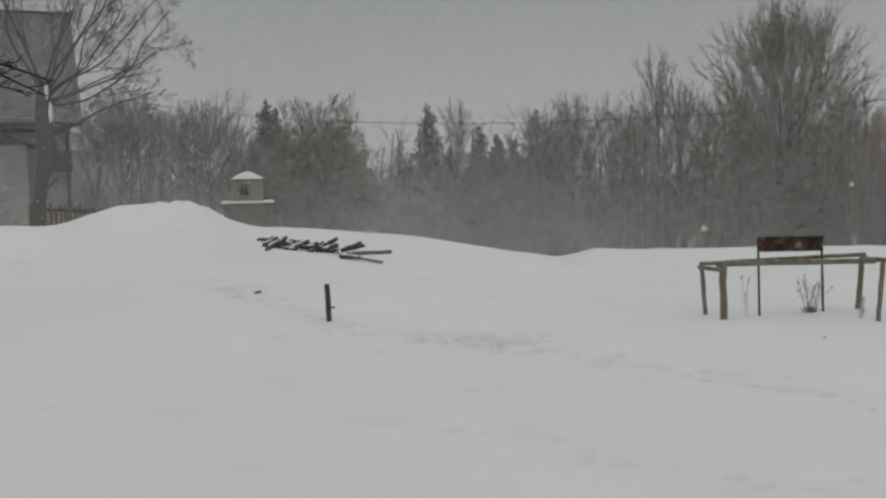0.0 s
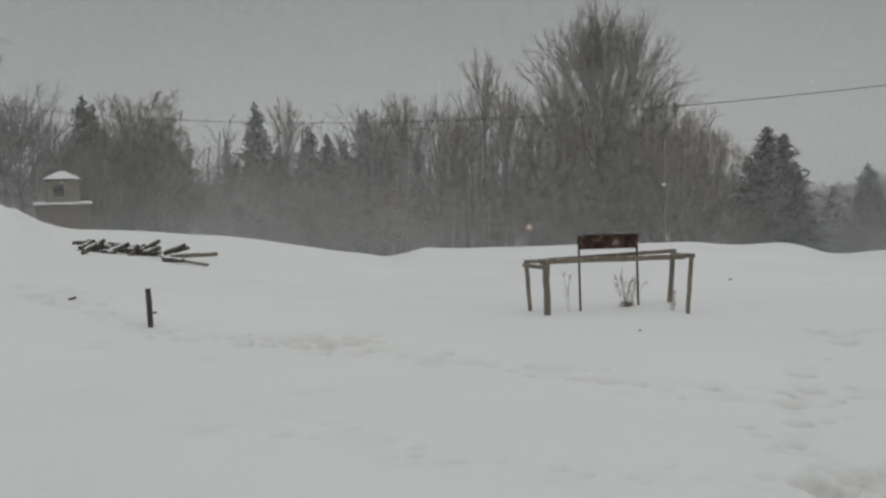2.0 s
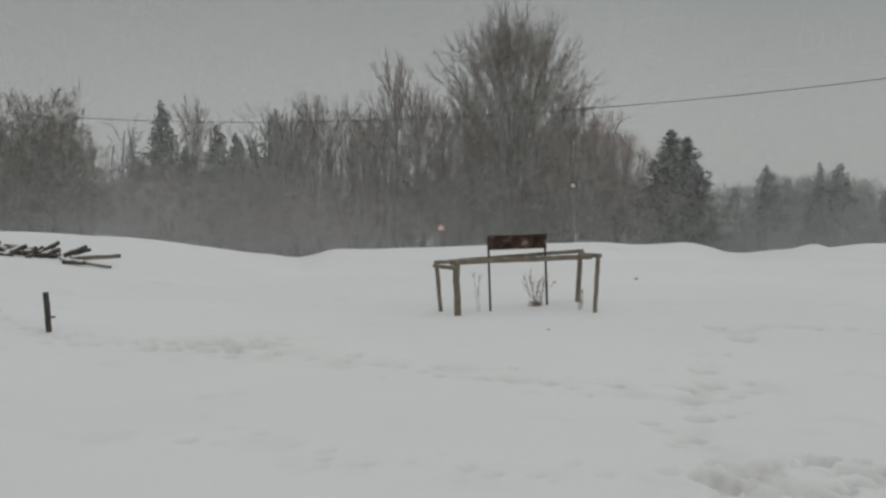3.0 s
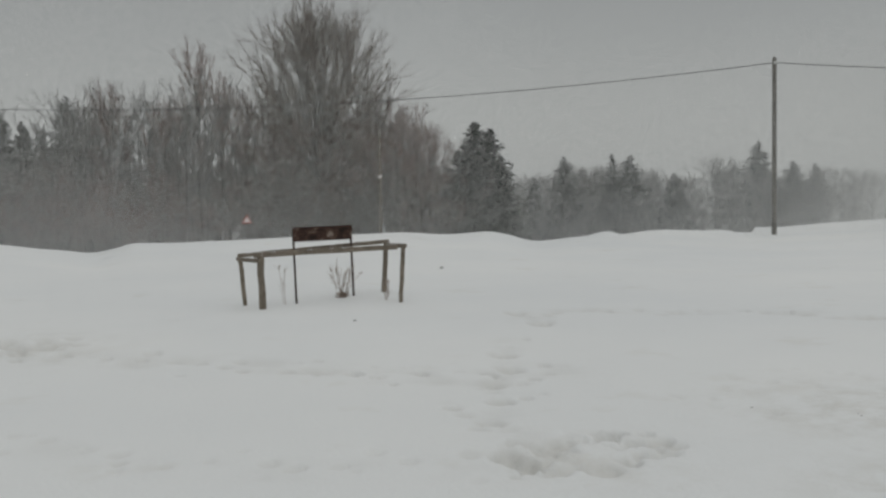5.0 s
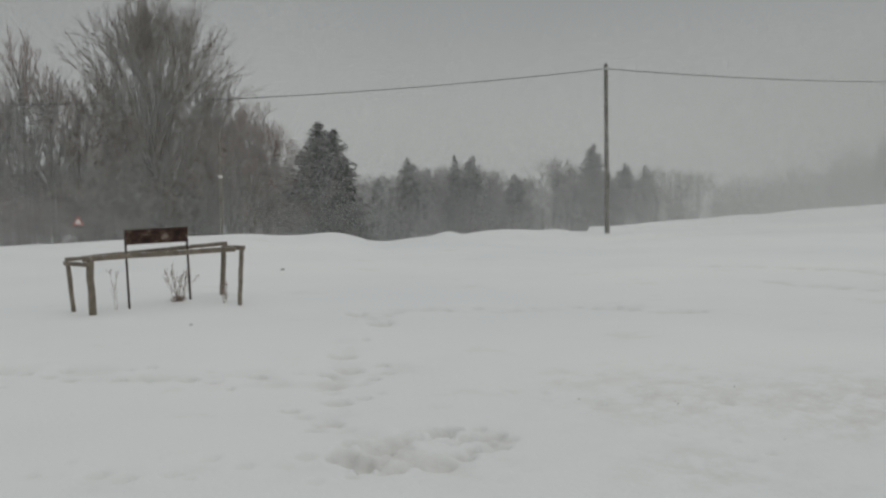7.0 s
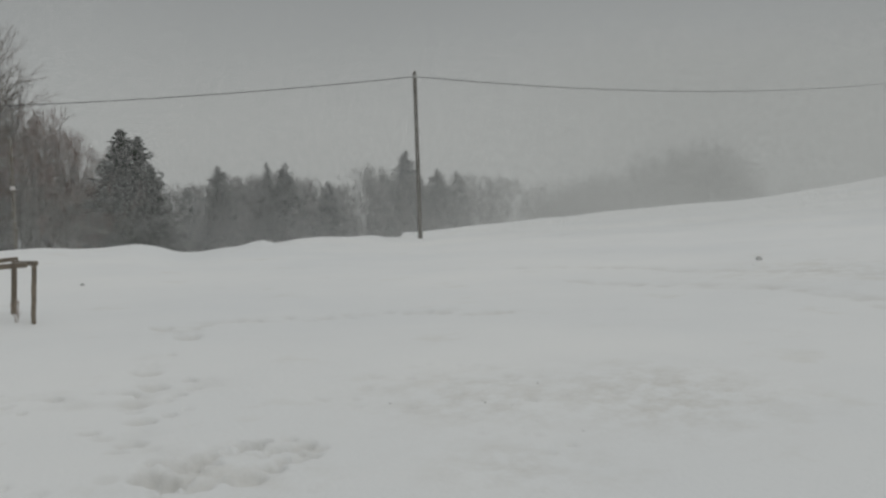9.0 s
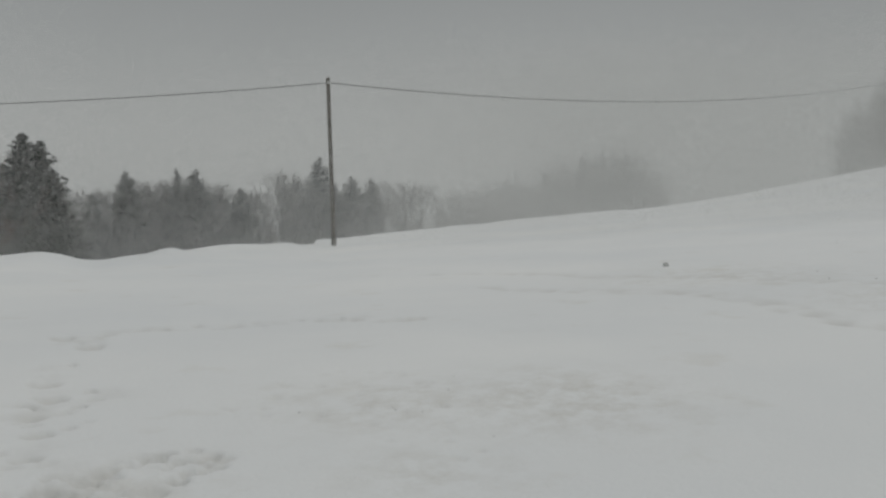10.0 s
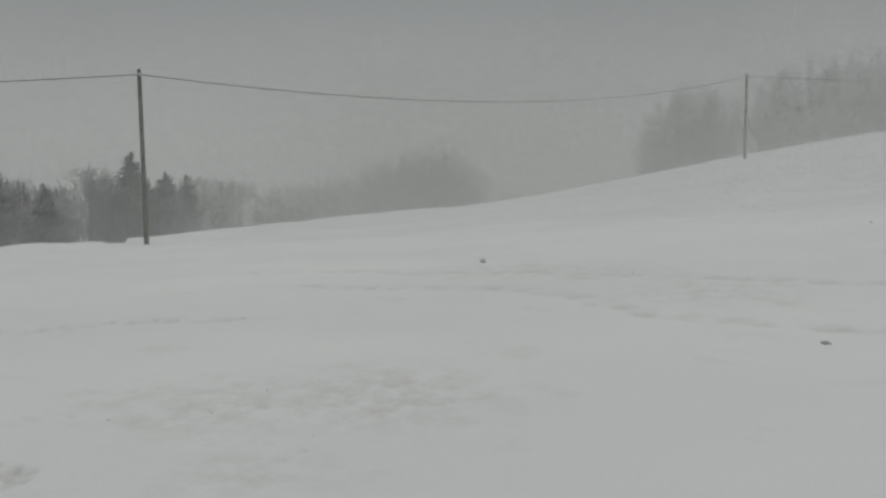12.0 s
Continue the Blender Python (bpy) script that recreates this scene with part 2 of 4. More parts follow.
for width, depth, line in TRAILS[:4]:
    for (ax, ay), (bx, by) in zip(line[:-1], line[1:]):
        steps = max(1, int(math.hypot(bx - ax, by - ay) / 0.13))
        for k in range(steps):
            u = (k + rs_prints.uniform(0.1, 0.9)) / steps
            PRINTS.append((ax + (bx - ax) * u + rs_prints.normal(0, 0.13), ay + (by - ay) * u + rs_prints.normal(0, 0.13),
                           min(depth, 0.045) * rs_prints.uniform(0.3, 1.6), rs_prints.uniform(0.03, 0.075)))
# single deep steps
PRINTS += [(3.28, 5.5, 0.05, 0.1), (2.93, 5.0, 0.045, 0.09), (3.88, 6.37, 0.04, 0.1), (4.11, 6.8, 0.04, 0.1), (5.27, 8.1, 0.05, 0.13), (5.52, 9.02, 0.04, 0.12), (2.7, 4.21, 0.04, 0.12), (2.76, 4.03, 0.035, 0.08), (2.98, 3.92, 0.035, 0.1)]
for k in range(80):      # trampled patch
    a, d = rs_prints.uniform(0, 6.283), math.sqrt(rs_prints.uniform(0, 1))
    PRINTS.append((3.08 + 0.56 * d * math.cos(a), 4.22 + 0.38 * d * math.sin(a), rs_prints.uniform(0.012, 0.045), rs_prints.uniform(0.025, 0.075)))
for k in range(34):      # churned hollow on the trail
    a, d = rs_prints.uniform(0, 6.283), math.sqrt(rs_prints.uniform(0, 1))
    PRINTS.append((0.4 + 0.75 * d * math.cos(a), 9.12 + 0.28 * d * math.sin(a), rs_prints.uniform(0.015, 0.05), rs_prints.uniform(0.04, 0.1)))
for k in range(60):      # scuffed snow near the dirt
    PRINTS.append((rs_prints.uniform(4.3, 6.0), rs_prints.uniform(3.0, 5.2), rs_prints.uniform(0.006, 0.02), rs_prints.uniform(0.02, 0.06)))


def ground_height(x, y, trodden=None):
    x, y = np.atleast_1d(np.asarray(x, float)), np.atleast_1d(np.asarray(y, float))
    r, b = np.hypot(x, y), np.degrees(np.arctan2(x, y))
    nodes = np.array(CREST)
    behind = smooth((np.abs(b) - 60) / 60) * (b < 0) + (b > 150)
    bs = [b + d for d in (-0.9, -0.45, 0, 0.45, 0.9)]
    rc = sum(np.interp(v, nodes[:, 0], nodes[:, 1]) for v in bs) / 5
    hc = sum(np.interp(v, nodes[:, 0], nodes[:, 2]) for v in bs) / 5 * (1 - behind)
    u = np.clip((r - 6) / (rc - 6), 0, 1)
    hs = sum(np.interp(b + d, nodes[:, 0], nodes[:, 2]) for d in np.linspace(-9, 9, 13)) / 13 * (1 - behind)
    rise = np.where(hs > 0, u ** 1.5 * (1.25 - 0.25 * u), u ** 1.3)
    front = hs * rise + (hc - hs) * smooth((r - 0.62 * rc) / (0.38 * rc)) ** 1.5
    fall = np.interp(b, [-180, -60, -14, -9.5, -6, 0, 4, 45, 50, 58, 66, 75, 81, 88, 105, 180], [0.02, 0.05, 0.05, 0.062, 0.07, 0.088, 0.098, 0.098, 0.085, 0.066, 0.055, 0.03, 0.005, -0.02, -0.03, 0.02])
    low = 1.4 - fall * r
    back = hc + (np.minimum(low, hc - 0.3) - hc) * smooth((r - rc) / np.where(b < 45, 12, 30))
    z = np.where(r < rc, front, back)
    z = z + 0.07 * waves(x, y, 6.0, 3) * smooth(r / 8) + 0.022 * waves(x, y, 1.7, 5) + 0.12 * waves(x, y, 30, 8) * smooth((r - 35) / 30)
    for lb, ld, lh, lw in LUMPS:
        cx, cy = xy(lb, ld)
        d2 = ((x - cx) ** 2 + (y - cy) ** 2) / lw ** 2
        z = z + lh * np.exp(-d2)
    # ragged plough edge
    edge = np.exp(-((r - rc) / 0.6) ** 2) * (b > 7) * smooth((47 - b) / 4)
    z = z + edge * 0.05 * (waves(x, y, 0.9, 21) + waves(x, y, 0.35, 22))
    # broken lumps on the old snow heap
    heap = np.exp(-((b + 15.5) / 3.6) ** 4) * np.exp(-((r - rc) / 2.2) ** 2)
    z = z + heap * 0.08 * (waves(x, y, 1.1, 51) + np.abs(waves(x, y, 0.45, 52)) * 2)
    near = r < 18
    nx, ny = x[near], y[near]
    dz = 0 * nx
    for width, depth, line in TRAILS:
        best = np.full(nx.shape, 99.0)
        for (ax, ay), (bx, by) in zip(line[:-1], line[1:]):
            lx, ly = bx - ax, by - ay
            t = np.clip(((nx - ax) * lx + (ny - ay) * ly) / (lx * lx + ly * ly), 0, 1)
            best = np.minimum(best, np.hypot(nx - ax - lx * t, ny - ay - ly * t))
        rag = np.clip(0.5 + 1.6 * waves(nx, ny, 0.7, 31) + 0.8 * waves(nx, ny, 0.25, 32), 0, 2)
        dz = dz - 0.45 * depth * np.exp(-(best / width) ** 2) * rag + 0.1 * depth * rag * np.exp(-((best - 1.7 * width) / (0.6 * width)) ** 2)
    for px, py, pd, pr in PRINTS:
        d2 = ((nx - px) ** 2 + (ny - py) ** 2) / pr ** 2
        dz = dz - pd * np.exp(-d2 * d2 * d2) + 0.06 * pd * np.exp(-((np.sqrt(d2) - 1.6) / 0.45) ** 2)
    z[near] += dz
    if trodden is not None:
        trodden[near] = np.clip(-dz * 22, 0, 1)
        z[near] += trodden[near] * 0.03 * (waves(nx, ny, 0.3, 41) + waves(nx, ny, 0.16, 42))
    return z


def gz(x, y):
    return float(ground_height(x, y)[0])


def mesh_from(name, verts, quads):
    """A mesh of quads from numpy arrays."""
    me = bpy.data.meshes.new(name)
    verts, quads = np.asarray(verts, np.float32), np.asarray(quads, np.int32)
    me.vertices.add(len(verts))
    me.vertices.foreach_set("co", verts.ravel())
    me.loops.add(quads.size)
    me.loops.foreach_set("vertex_index", quads.ravel())
    me.polygons.add(len(quads))
    me.polygons.foreach_set("loop_start", np.arange(0, quads.size, quads.shape[1], dtype=np.int32))
    me.update(calc_edges=True)
    return me


def shade_smooth(me):
    me.polygons.foreach_set("use_smooth", np.ones(len(me.polygons), bool))
    me.update()
    return me


# places where dirt was blown or carried onto the snow: x, y, radius, amount
DIRT = [(5.1, 4.1, 0.75, 0.8), (5.9, 3.2, 0.8, 1.0), (4.1, 3.0, 0.5, 0.6), (3.05, 4.15, 0.5, 0.5), (14.0, 5.2, 1.6, 0.7), (0.6, 9.0, 0.7, 0.55), (-2.4, 11.6, 0.5, 0.5), (12.3, 2.2, 1.2, 0.6)]


def ground_sheet():
    rings = np.concatenate([[0.002, 0.6, 1.2, 1.9, 2.6], np.exp(np.arange(math.log(3.2), math.log(8), 0.0062)), np.exp(np.arange(math.log(8.06), math.log(42), 0.0115)), np.exp(np.arange(math.log(42.6), math.log(160), 0.03)),
                            np.exp(np.arange(math.log(165), math.log(4200), 0.14))])
    angs = np.concatenate([np.arange(-36, 92, 0.24), np.arange(92, 324, 2.0)])
    a, r = np.meshgrid(np.radians(angs), rings)
    x, y = (r * np.sin(a)).ravel(), (r * np.cos(a)).ravel()
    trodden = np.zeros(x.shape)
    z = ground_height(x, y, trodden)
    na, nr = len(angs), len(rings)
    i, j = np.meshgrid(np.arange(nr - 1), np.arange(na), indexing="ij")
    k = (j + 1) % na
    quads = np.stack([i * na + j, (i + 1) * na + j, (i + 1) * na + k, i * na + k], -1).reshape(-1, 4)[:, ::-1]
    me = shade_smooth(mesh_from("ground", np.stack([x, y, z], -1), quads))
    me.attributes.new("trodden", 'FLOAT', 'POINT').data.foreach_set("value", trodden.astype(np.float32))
    soiled = np.zeros(x.shape)
    for cx, cy, size, amount in DIRT:
        soiled = np.maximum(soiled, amount * np.exp(-((x - cx) ** 2 + (y - cy) ** 2) / size ** 2))
    me.attributes.new("soiled", 'FLOAT', 'POINT').data.foreach_set("value", soiled.astype(np.float32))
    me.materials.append(SNOW)
    return tagged(new("ground", me), "deep white snow field with drifts, trails and footprints", "snow ground", kind="structure")


ground_sheet()

# ---------------- helpers for things ----------------


def part(name, me, mat, parent=None, label=""):
    if isinstance(me, bmesh.types.BMesh):
        bm, me = me, bpy.data.meshes.new(name)
        bm.to_mesh(me)
        bm.free()
    me.materials.clear()
    me.materials.append(mat)
    ob = new(name, me)
    if parent:
        ob.parent = parent
    if label:
        ob["label"] = label
    return ob


def thing(name, m, label, category, group="", kind=""):
    ob = new(name)
    ob.empty_display_size = 0.2
    ob.matrix_world = m
    return tagged(ob, label, category, group, kind)


def slab(sx, sy, sz, m=None, bevel=0.006, cuts=0, wob=0.0, seed=0):
    """A bevelled block centred on its own origin, a little uneven when wob is given."""
    bm = bmesh.new()
    bmesh.ops.create_cube(bm, size=1)
    if cuts:
        long = max((sx, 0), (sy, 1), (sz, 2))[1]
        es = [e for e in bm.edges if abs((e.verts[0].co - e.verts[1].co)[long]) > 0.5]
        bmesh.ops.subdivide_edges(bm, edges=es, cuts=cuts)
    bmesh.ops.transform(bm, matrix=Matrix.Diagonal((sx, sy, sz, 1)), verts=bm.verts)
    if bevel:
        sharp = [e for e in bm.edges if e.calc_face_angle(0) > 0.5]
        bmesh.ops.bevel(bm, geom=sharp, offset=bevel, segments=1, affect='EDGES')
    if wob:
        for v in bm.verts:
            p = v.co * 5 + Vector((seed * 3.1, seed * 1.7, 0))
            v.co += noise.noise_vector(p) * wob
    if m is not None:
        bmesh.ops.transform(bm, matrix=m, verts=bm.verts)
    return bm


def between(a, b, roll=0.0):
    """The pose midway from a to b with z along the line."""
    a, b = Vector(a), Vector(b)
    q = (b - a).to_track_quat('Z', 'Y')
    return Matrix.Translation((a + b) / 2) @ q.to_matrix().to_4x4() @ Matrix.Rotation(roll, 4, 'Z')


def round_bar(a, b, r0, r1, sides=10, wob=0.0, seed=0, rings=5):
    """A tapered round bar with closed ends and a slightly uneven girth."""
    a, b = Vector(a), Vector(b)
    q = (b - a).to_track_quat('Z', 'Y').to_matrix()
    bm = bmesh.new()
    loops = []
    for k in range(rings):
        u = k / (rings - 1)
        ring = []
        for s in range(sides):
            an = 6.2832 * s / sides
            rr = (r0 + (r1 - r0) * u) * (1 + wob * noise.noise(Vector((math.cos(an) * 1.5 + seed, math.sin(an) * 1.5, u * 3 + seed))))
            ring.append(bm.verts.new(a.lerp(b, u) + q @ Vector((math.cos(an) * rr, math.sin(an) * rr, 0))))
        loops.append(ring)
    for k in range(rings - 1):
        for s in range(sides):
            bm.faces.new((loops[k][s], loops[k][(s + 1) % sides], loops[k + 1][(s + 1) % sides], loops[k + 1][s]))
    bm.faces.new(loops[0][::-1])
    bm.faces.new(loops[-1])
    return bm


def shade_bm(bm):
    for f in bm.faces:
        f.smooth = True
    return bm


def tubes(P, rad, sides):
    """Tapered tubes along many polylines: P (n, k, 3), rad (n, k)."""
    n, k, _ = P.shape
    d = np.gradient(P, axis=1)
    d /= np.linalg.norm(d, axis=2, keepdims=True) + 1e-9
    ref = np.where(np.abs(d[..., 2:3]) > 0.9, np.array([1.0, 0, 0]), np.array([0, 0, 1.0]))
    u = np.cross(d, ref)
    u /= np.linalg.norm(u, axis=2, keepdims=True) + 1e-9
    v = np.cross(d, u)
    a = np.arange(sides) * 2 * np.pi / sides
    ring = u[:, :, None] * np.cos(a)[None, None, :, None] + v[:, :, None] * np.sin(a)[None, None, :, None]
    verts = (P[:, :, None] + ring * rad[:, :, None, None]).reshape(-1, 3)
    i, j, s = np.meshgrid(np.arange(n), np.arange(k - 1), np.arange(sides), indexing="ij")
    t = (s + 1) % sides
    base = i * k * sides + j * sides
    quads = np.stack([base + s, base + t, base + sides + t, base + sides + s], -1).reshape(-1, 4)
    return verts, quads


def join(pieces):
    vs, qs, n = [], [], 0
    for v, q in pieces:
        vs.append(v)
        qs.append(q + n)
        n += len(v)
    return np.concatenate(vs), np.concatenate(qs)


def unit(v):
    return v / (np.linalg.norm(v, axis=-1, keepdims=True) + 1e-9)


def sprout(rs, P, rad, count, lo, hi, angle, ratio, k, lift=0.0, wander=0.12, thin=0.6, shrink=0.55, least=0.004, spread=0.3):
    """Child branches along the polylines P."""
    n, m, _ = P.shape
    idx = np.repeat(np.arange(n), count)
    t = rs.uniform(lo, hi, n * count)
    f = t * (m - 1)
    i0 = np.minimum(f.astype(int), m - 2)
    w = (f - i0)[:, None]
    start = P[idx, i0] * (1 - w) + P[idx, i0 + 1] * w
    rr = (rad[idx, i0] * (1 - w[:, 0]) + rad[idx, i0 + 1] * w[:, 0]) * thin
    d = unit(P[idx, i0 + 1] - P[idx, i0])
    side = unit(np.cross(d, rs.normal(size=d.shape)))
    a = np.radians(angle) * rs.uniform(1 - spread, 1 + spread, len(t))[:, None]
    d = unit(d * np.cos(a) + side * np.sin(a))
    total = np.linalg.norm(P[:, -1] - P[:, 0], axis=1)[idx]
    length = total * ratio * (1 - shrink * t) * rs.uniform(0.7, 1.25, len(t))
    return run(rs, start, d, length, np.maximum(rr, least), k, lift, wander, least)


def run(rs, start, d, length, r0, k, lift, wander, least=0.004):
    n = len(start)
    P = np.zeros((n, k, 3))
    P[:, 0] = start
    step = (length / (k - 1))[:, None]
    for j in range(1, k):
        d = unit(d + rs.normal(0, wander, (n, 3)) + np.array([0, 0, lift]))
        P[:, j] = P[:, j - 1] + d * step
    rad = np.maximum(r0[:, None] * np.linspace(1, 0.3, k)[None], least * 0.8)
    return P, rad


def bare_tree_mesh(seed, height, form="round", twig=0.009):
    """Trunk, limbs and twigs of a leafless tree, as mesh data."""
    rs = np.random.RandomState(seed)
    H = height
    up = np.array([[0, 0, 1.0]])
    zero = np.zeros((1, 3))
    if form in ("round", "light"):   # limbs that rise in arcs to a domed crown
        stem, wide, count = 0.36, 0.38, 46
        trunk = run(rs, zero, up, np.array([H * stem]), np.array([H * 0.022]), 7, 0.0, 0.03)
        a = np.arange(count) * 2.39996 + rs.normal(0, 0.15, count)
        e = np.arcsin(np.clip(np.linspace(-0.25, 0.99, count) + rs.normal(0, 0.05, count), -0.4, 0.99))
        far = rs.uniform(0.6, 0.86, count)
        base = trunk[0][0][np.clip((rs.uniform(0.3, 1.0, count) * 6).astype(int), 0, 6)]
        tip = np.stack([np.cos(a) * np.cos(e) * wide * H * far, np.sin(a) * np.cos(e) * wide * H * far, H * 0.55 + np.sin(e) * H * 0.42 * far], -1)
        ctrl = base + (tip - base) * np.array([0.66, 0.66, 0.36]) + rs.normal(0, 0.02 * H, (count, 3))
        u = np.linspace(0, 1, 9)[None, :, None]
        P = base[:, None] * (1 - u) ** 2 + 2 * ctrl[:, None] * u * (1 - u) + tip[:, None] * u ** 2
        P = P + np.cumsum(rs.normal(0, 0.003 * H, P.shape), 1) * (u > 0)
        limbs = P, np.maximum(H * 0.0045 * np.linspace(1, 0.2, 9)[None] * rs.uniform(0.7, 1.1, (count, 1)), twig)
        second = sprout(rs, *limbs, 8, 0.15, 0.97, 21, 0.3, 4, 0.03, 0.07, 0.55, 0.35, least=twig)
        third = sprout(rs, *second, 4 if form == "light" else 5, 0.1, 0.95, 24, 0.5, 3 if form != "light" else 2, 0.03, 0.08, 0.6, 0.3, least=twig)
        twigs = [tubes(*second, 3), tubes(*third, 3)]
        if form != "light":
            fine = sprout(rs, *third, 3, 0.1, 0.95, 26, 0.7, 2, 0.02, 0.1, 0.7, 0.3, least=twig * 0.8)
            twigs.append(tubes(*fine, 3))
        return tubes(*trunk, 9), tubes(*limbs, 5), join(twigs)
    # straight leader, steep branches
    trunk = run(rs, zero, up, np.array([H]), np.array([H * 0.012]), 12, 0.03, 0.03)
    limbs = sprout(rs, *trunk, 20, 0.12, 0.9, 25, 0.36, 5, 0.04, 0.06, 0.5, 0.6, least=twig)
    second = sprout(rs, *limbs, 6, 0.12, 0.95, 21, 0.5, 3, 0.03, 0.08, 0.55, 0.3, least=twig)
    third = sprout(rs, *second, 2, 0.1, 0.95, 24, 0.6, 2, 0.02, 0.08, 0.6, 0.3, least=twig * 1.8)
    return tubes(*trunk, 9), tubes(*limbs, 4), join([tubes(*second, 3), tubes(*third, 3)])


def fork_tree_mesh(seed, height, leaders=11, spread=38, stem=0.1, rise=0.3, forks=(2, 2, 2, 2, 3, 3), lift=0.05, twig=0.011, open_angle=19, side=3, fan=1.3, girth=0.0075, dome=None):
    """A leafless tree that forks again and again: trunk, limbs and twigs, as mesh data."""
    rs = np.random.RandomState(seed)
    H = height
    trunk = run(rs, np.zeros((1, 3)), np.array([[0, 0, 1.0]]), np.array([H * rise]), np.array([H * 0.02]), 7, 0.0, 0.03)
    u = np.linspace(0, 1, leaders)
    at = stem / rise + (1 - stem / rise) * u
    f = at * 6
    i0 = np.minimum(f.astype(int), 5)
    w = (f - i0)[:, None]
    start = trunk[0][0][i0] * (1 - w) + trunk[0][0][i0 + 1] * w
    az = np.arange(leaders) * 2.39996 + rs.normal(0, 0.25, leaders)
    tilt = np.radians(spread) * (1 - u ** fan * 0.95) * rs.uniform(0.85, 1.12, leaders)
    d = np.stack([np.cos(az) * np.sin(tilt), np.sin(az) * np.sin(tilt), np.cos(tilt)], -1)
    levels = len(forks) + 1
    share = 0.82 ** np.arange(levels)
    share = share / share.sum()
    goal = (H * 1.03 - start[:, 2]) * rs.uniform(0.88, 1.02, leaders) * (0.72 + 0.28 * u)
    if dome:      # limbs end on a rounded crown: half width, centre, half height
        w, c, h = (v * H for v in dome)
        scale = np.array([1 / w, 1 / w, 1 / h])
        p, q = (start - np.array([0, 0, c])) * scale, d * scale
        A, B, C = (q * q).sum(1), (p * q).sum(1), (p * p).sum(1) - 1
        goal = np.maximum((-B + np.sqrt(np.maximum(B * B - A * C, 0))) / A, 0.12 * H) * rs.uniform(0.9, 1.04, leaders)
    radius = H * girth * (0.6 + 0.4 * u)
    limbs, twigs = [], []
    for k in range(levels):
        last = k >= levels - 2
        P, rad = run(rs, start, d, goal * share[k], radius, 3 if last else 5, lift, 0.05 + 0.012 * k, twig)
        rad = np.maximum(radius[:, None] * np.linspace(1, 0.72, P.shape[1])[None], twig)
        (limbs if k < 3 else twigs).append(tubes(P, rad, 5 if k < 2 else 3))
        if side and 0 < k < levels - 1:
            S = sprout(rs, P, rad, side, 0.1, 0.95, 34, 0.55, 3, 0.02, 0.09, 0.4, 0.3, least=twig)
            twigs.append(tubes(*S, 3))
            twigs.append(tubes(*sprout(rs, *S, 3, 0.2, 0.95, 30, 0.5, 2, 0.02, 0.1, 0.6, 0.3, least=twig * 0.9), 3))
        if k == levels - 1:
            break
        m = forks[k]
        e = unit(P[:, -1] - P[:, -2])
        n = len(e)
        axis = unit(np.cross(e, rs.normal(size=e.shape)))
        other = np.cross(e, axis)
        kids = []
        for j in range(m):
            phi = 6.2832 * j / m + rs.uniform(-0.5, 0.5, n)
            a = np.radians(open_angle) * rs.uniform(0.35, 1.3, n)
            s = axis * np.cos(phi)[:, None] + other * np.sin(phi)[:, None]
            kids.append(unit(e * np.cos(a)[:, None] + s * np.sin(a)[:, None]))
        start = np.concatenate([P[:, -1]] * m)
        d = np.concatenate(kids)
        goal = np.concatenate([goal] * m) * rs.uniform(0.85, 1.12, n * m)
        radius = np.concatenate([radius] * m) * (0.72 if m == 2 else 0.6)
    return tubes(*trunk, 9), join(limbs), join(twigs)


def spruce_mesh(seed, height, width=0.2, ragged=0.4, sprays=10):
    """Trunk and needle crown of a spruce: whorls of drooping boughs hung with short sprays."""
    rs = np.random.RandomState(seed)
    H = height
    trunk = run(rs, np.zeros((1, 3)), np.array([[0, 0, 1.0]]), np.array([H]), np.array([H * 0.013]), 8, 0.0, 0.008)
    n = int(H * 42)
    t = np.sort(rs.uniform(0.02, 0.995, n) ** 0.9)
    reach = H * width * ((1 - t) ** 0.8 + 0.025) * rs.uniform(1 - ragged, 1 + ragged, n)
    a = rs.uniform(0, 6.283, n)
    start = np.stack([0 * a, 0 * a, t * H], -1)
    d = unit(np.stack([np.cos(a), np.sin(a), 0.35 - 0.5 * (1 - t) + rs.normal(0, 0.2, n)], -1))
    boughs = run(rs, start, d, reach, 0.02 + 0.01 * (1 - t), 4, 0.03, 0.07)
    P, rad = sprout(rs, *boughs, sprays, 0.1, 1.0, 46, 0.34, 2, -0.3, 0.25, 1.0, 0.3, least=0.028)
    rad = rad * 0 + np.array([0.055, 0.014])[None] * (H / 11)
    return tubes(*trunk, 6), join([tubes(*boughs, 3), tubes(P, rad, 3)])


def plant(name, data, bark, crown, m, label, category, group=""):
    ob = thing(name, m, label, category, group)
    part("trunk", shade_smooth(mesh_from("trunk", *join(data[:-1]))), bark, ob)
    part("crown", mesh_from("crown", *data[-1]), crown, ob)
    return ob


def stand(bearing, distance, sink=0.15, turn=0.0):
    x, y = xy(bearing, distance)
    return pose(x, y, gz(x, y) - sink, 0, 0, turn)


# ---------------- trees beyond the road ----------------
big = plant("broad_bare_tree", fork_tree_mesh(5, 23.4, 72, 70, 0.07, 0.36, (2, 2, 2, 2, 3), 0.03, 0.0115, 15, 4, 1.5, 0.0043, (0.34, 0.525, 0.465)), BARK, TWIG_BROWN, stand(19.8, 84), "huge bare broad-crowned tree with dense upswept branches", "tree")

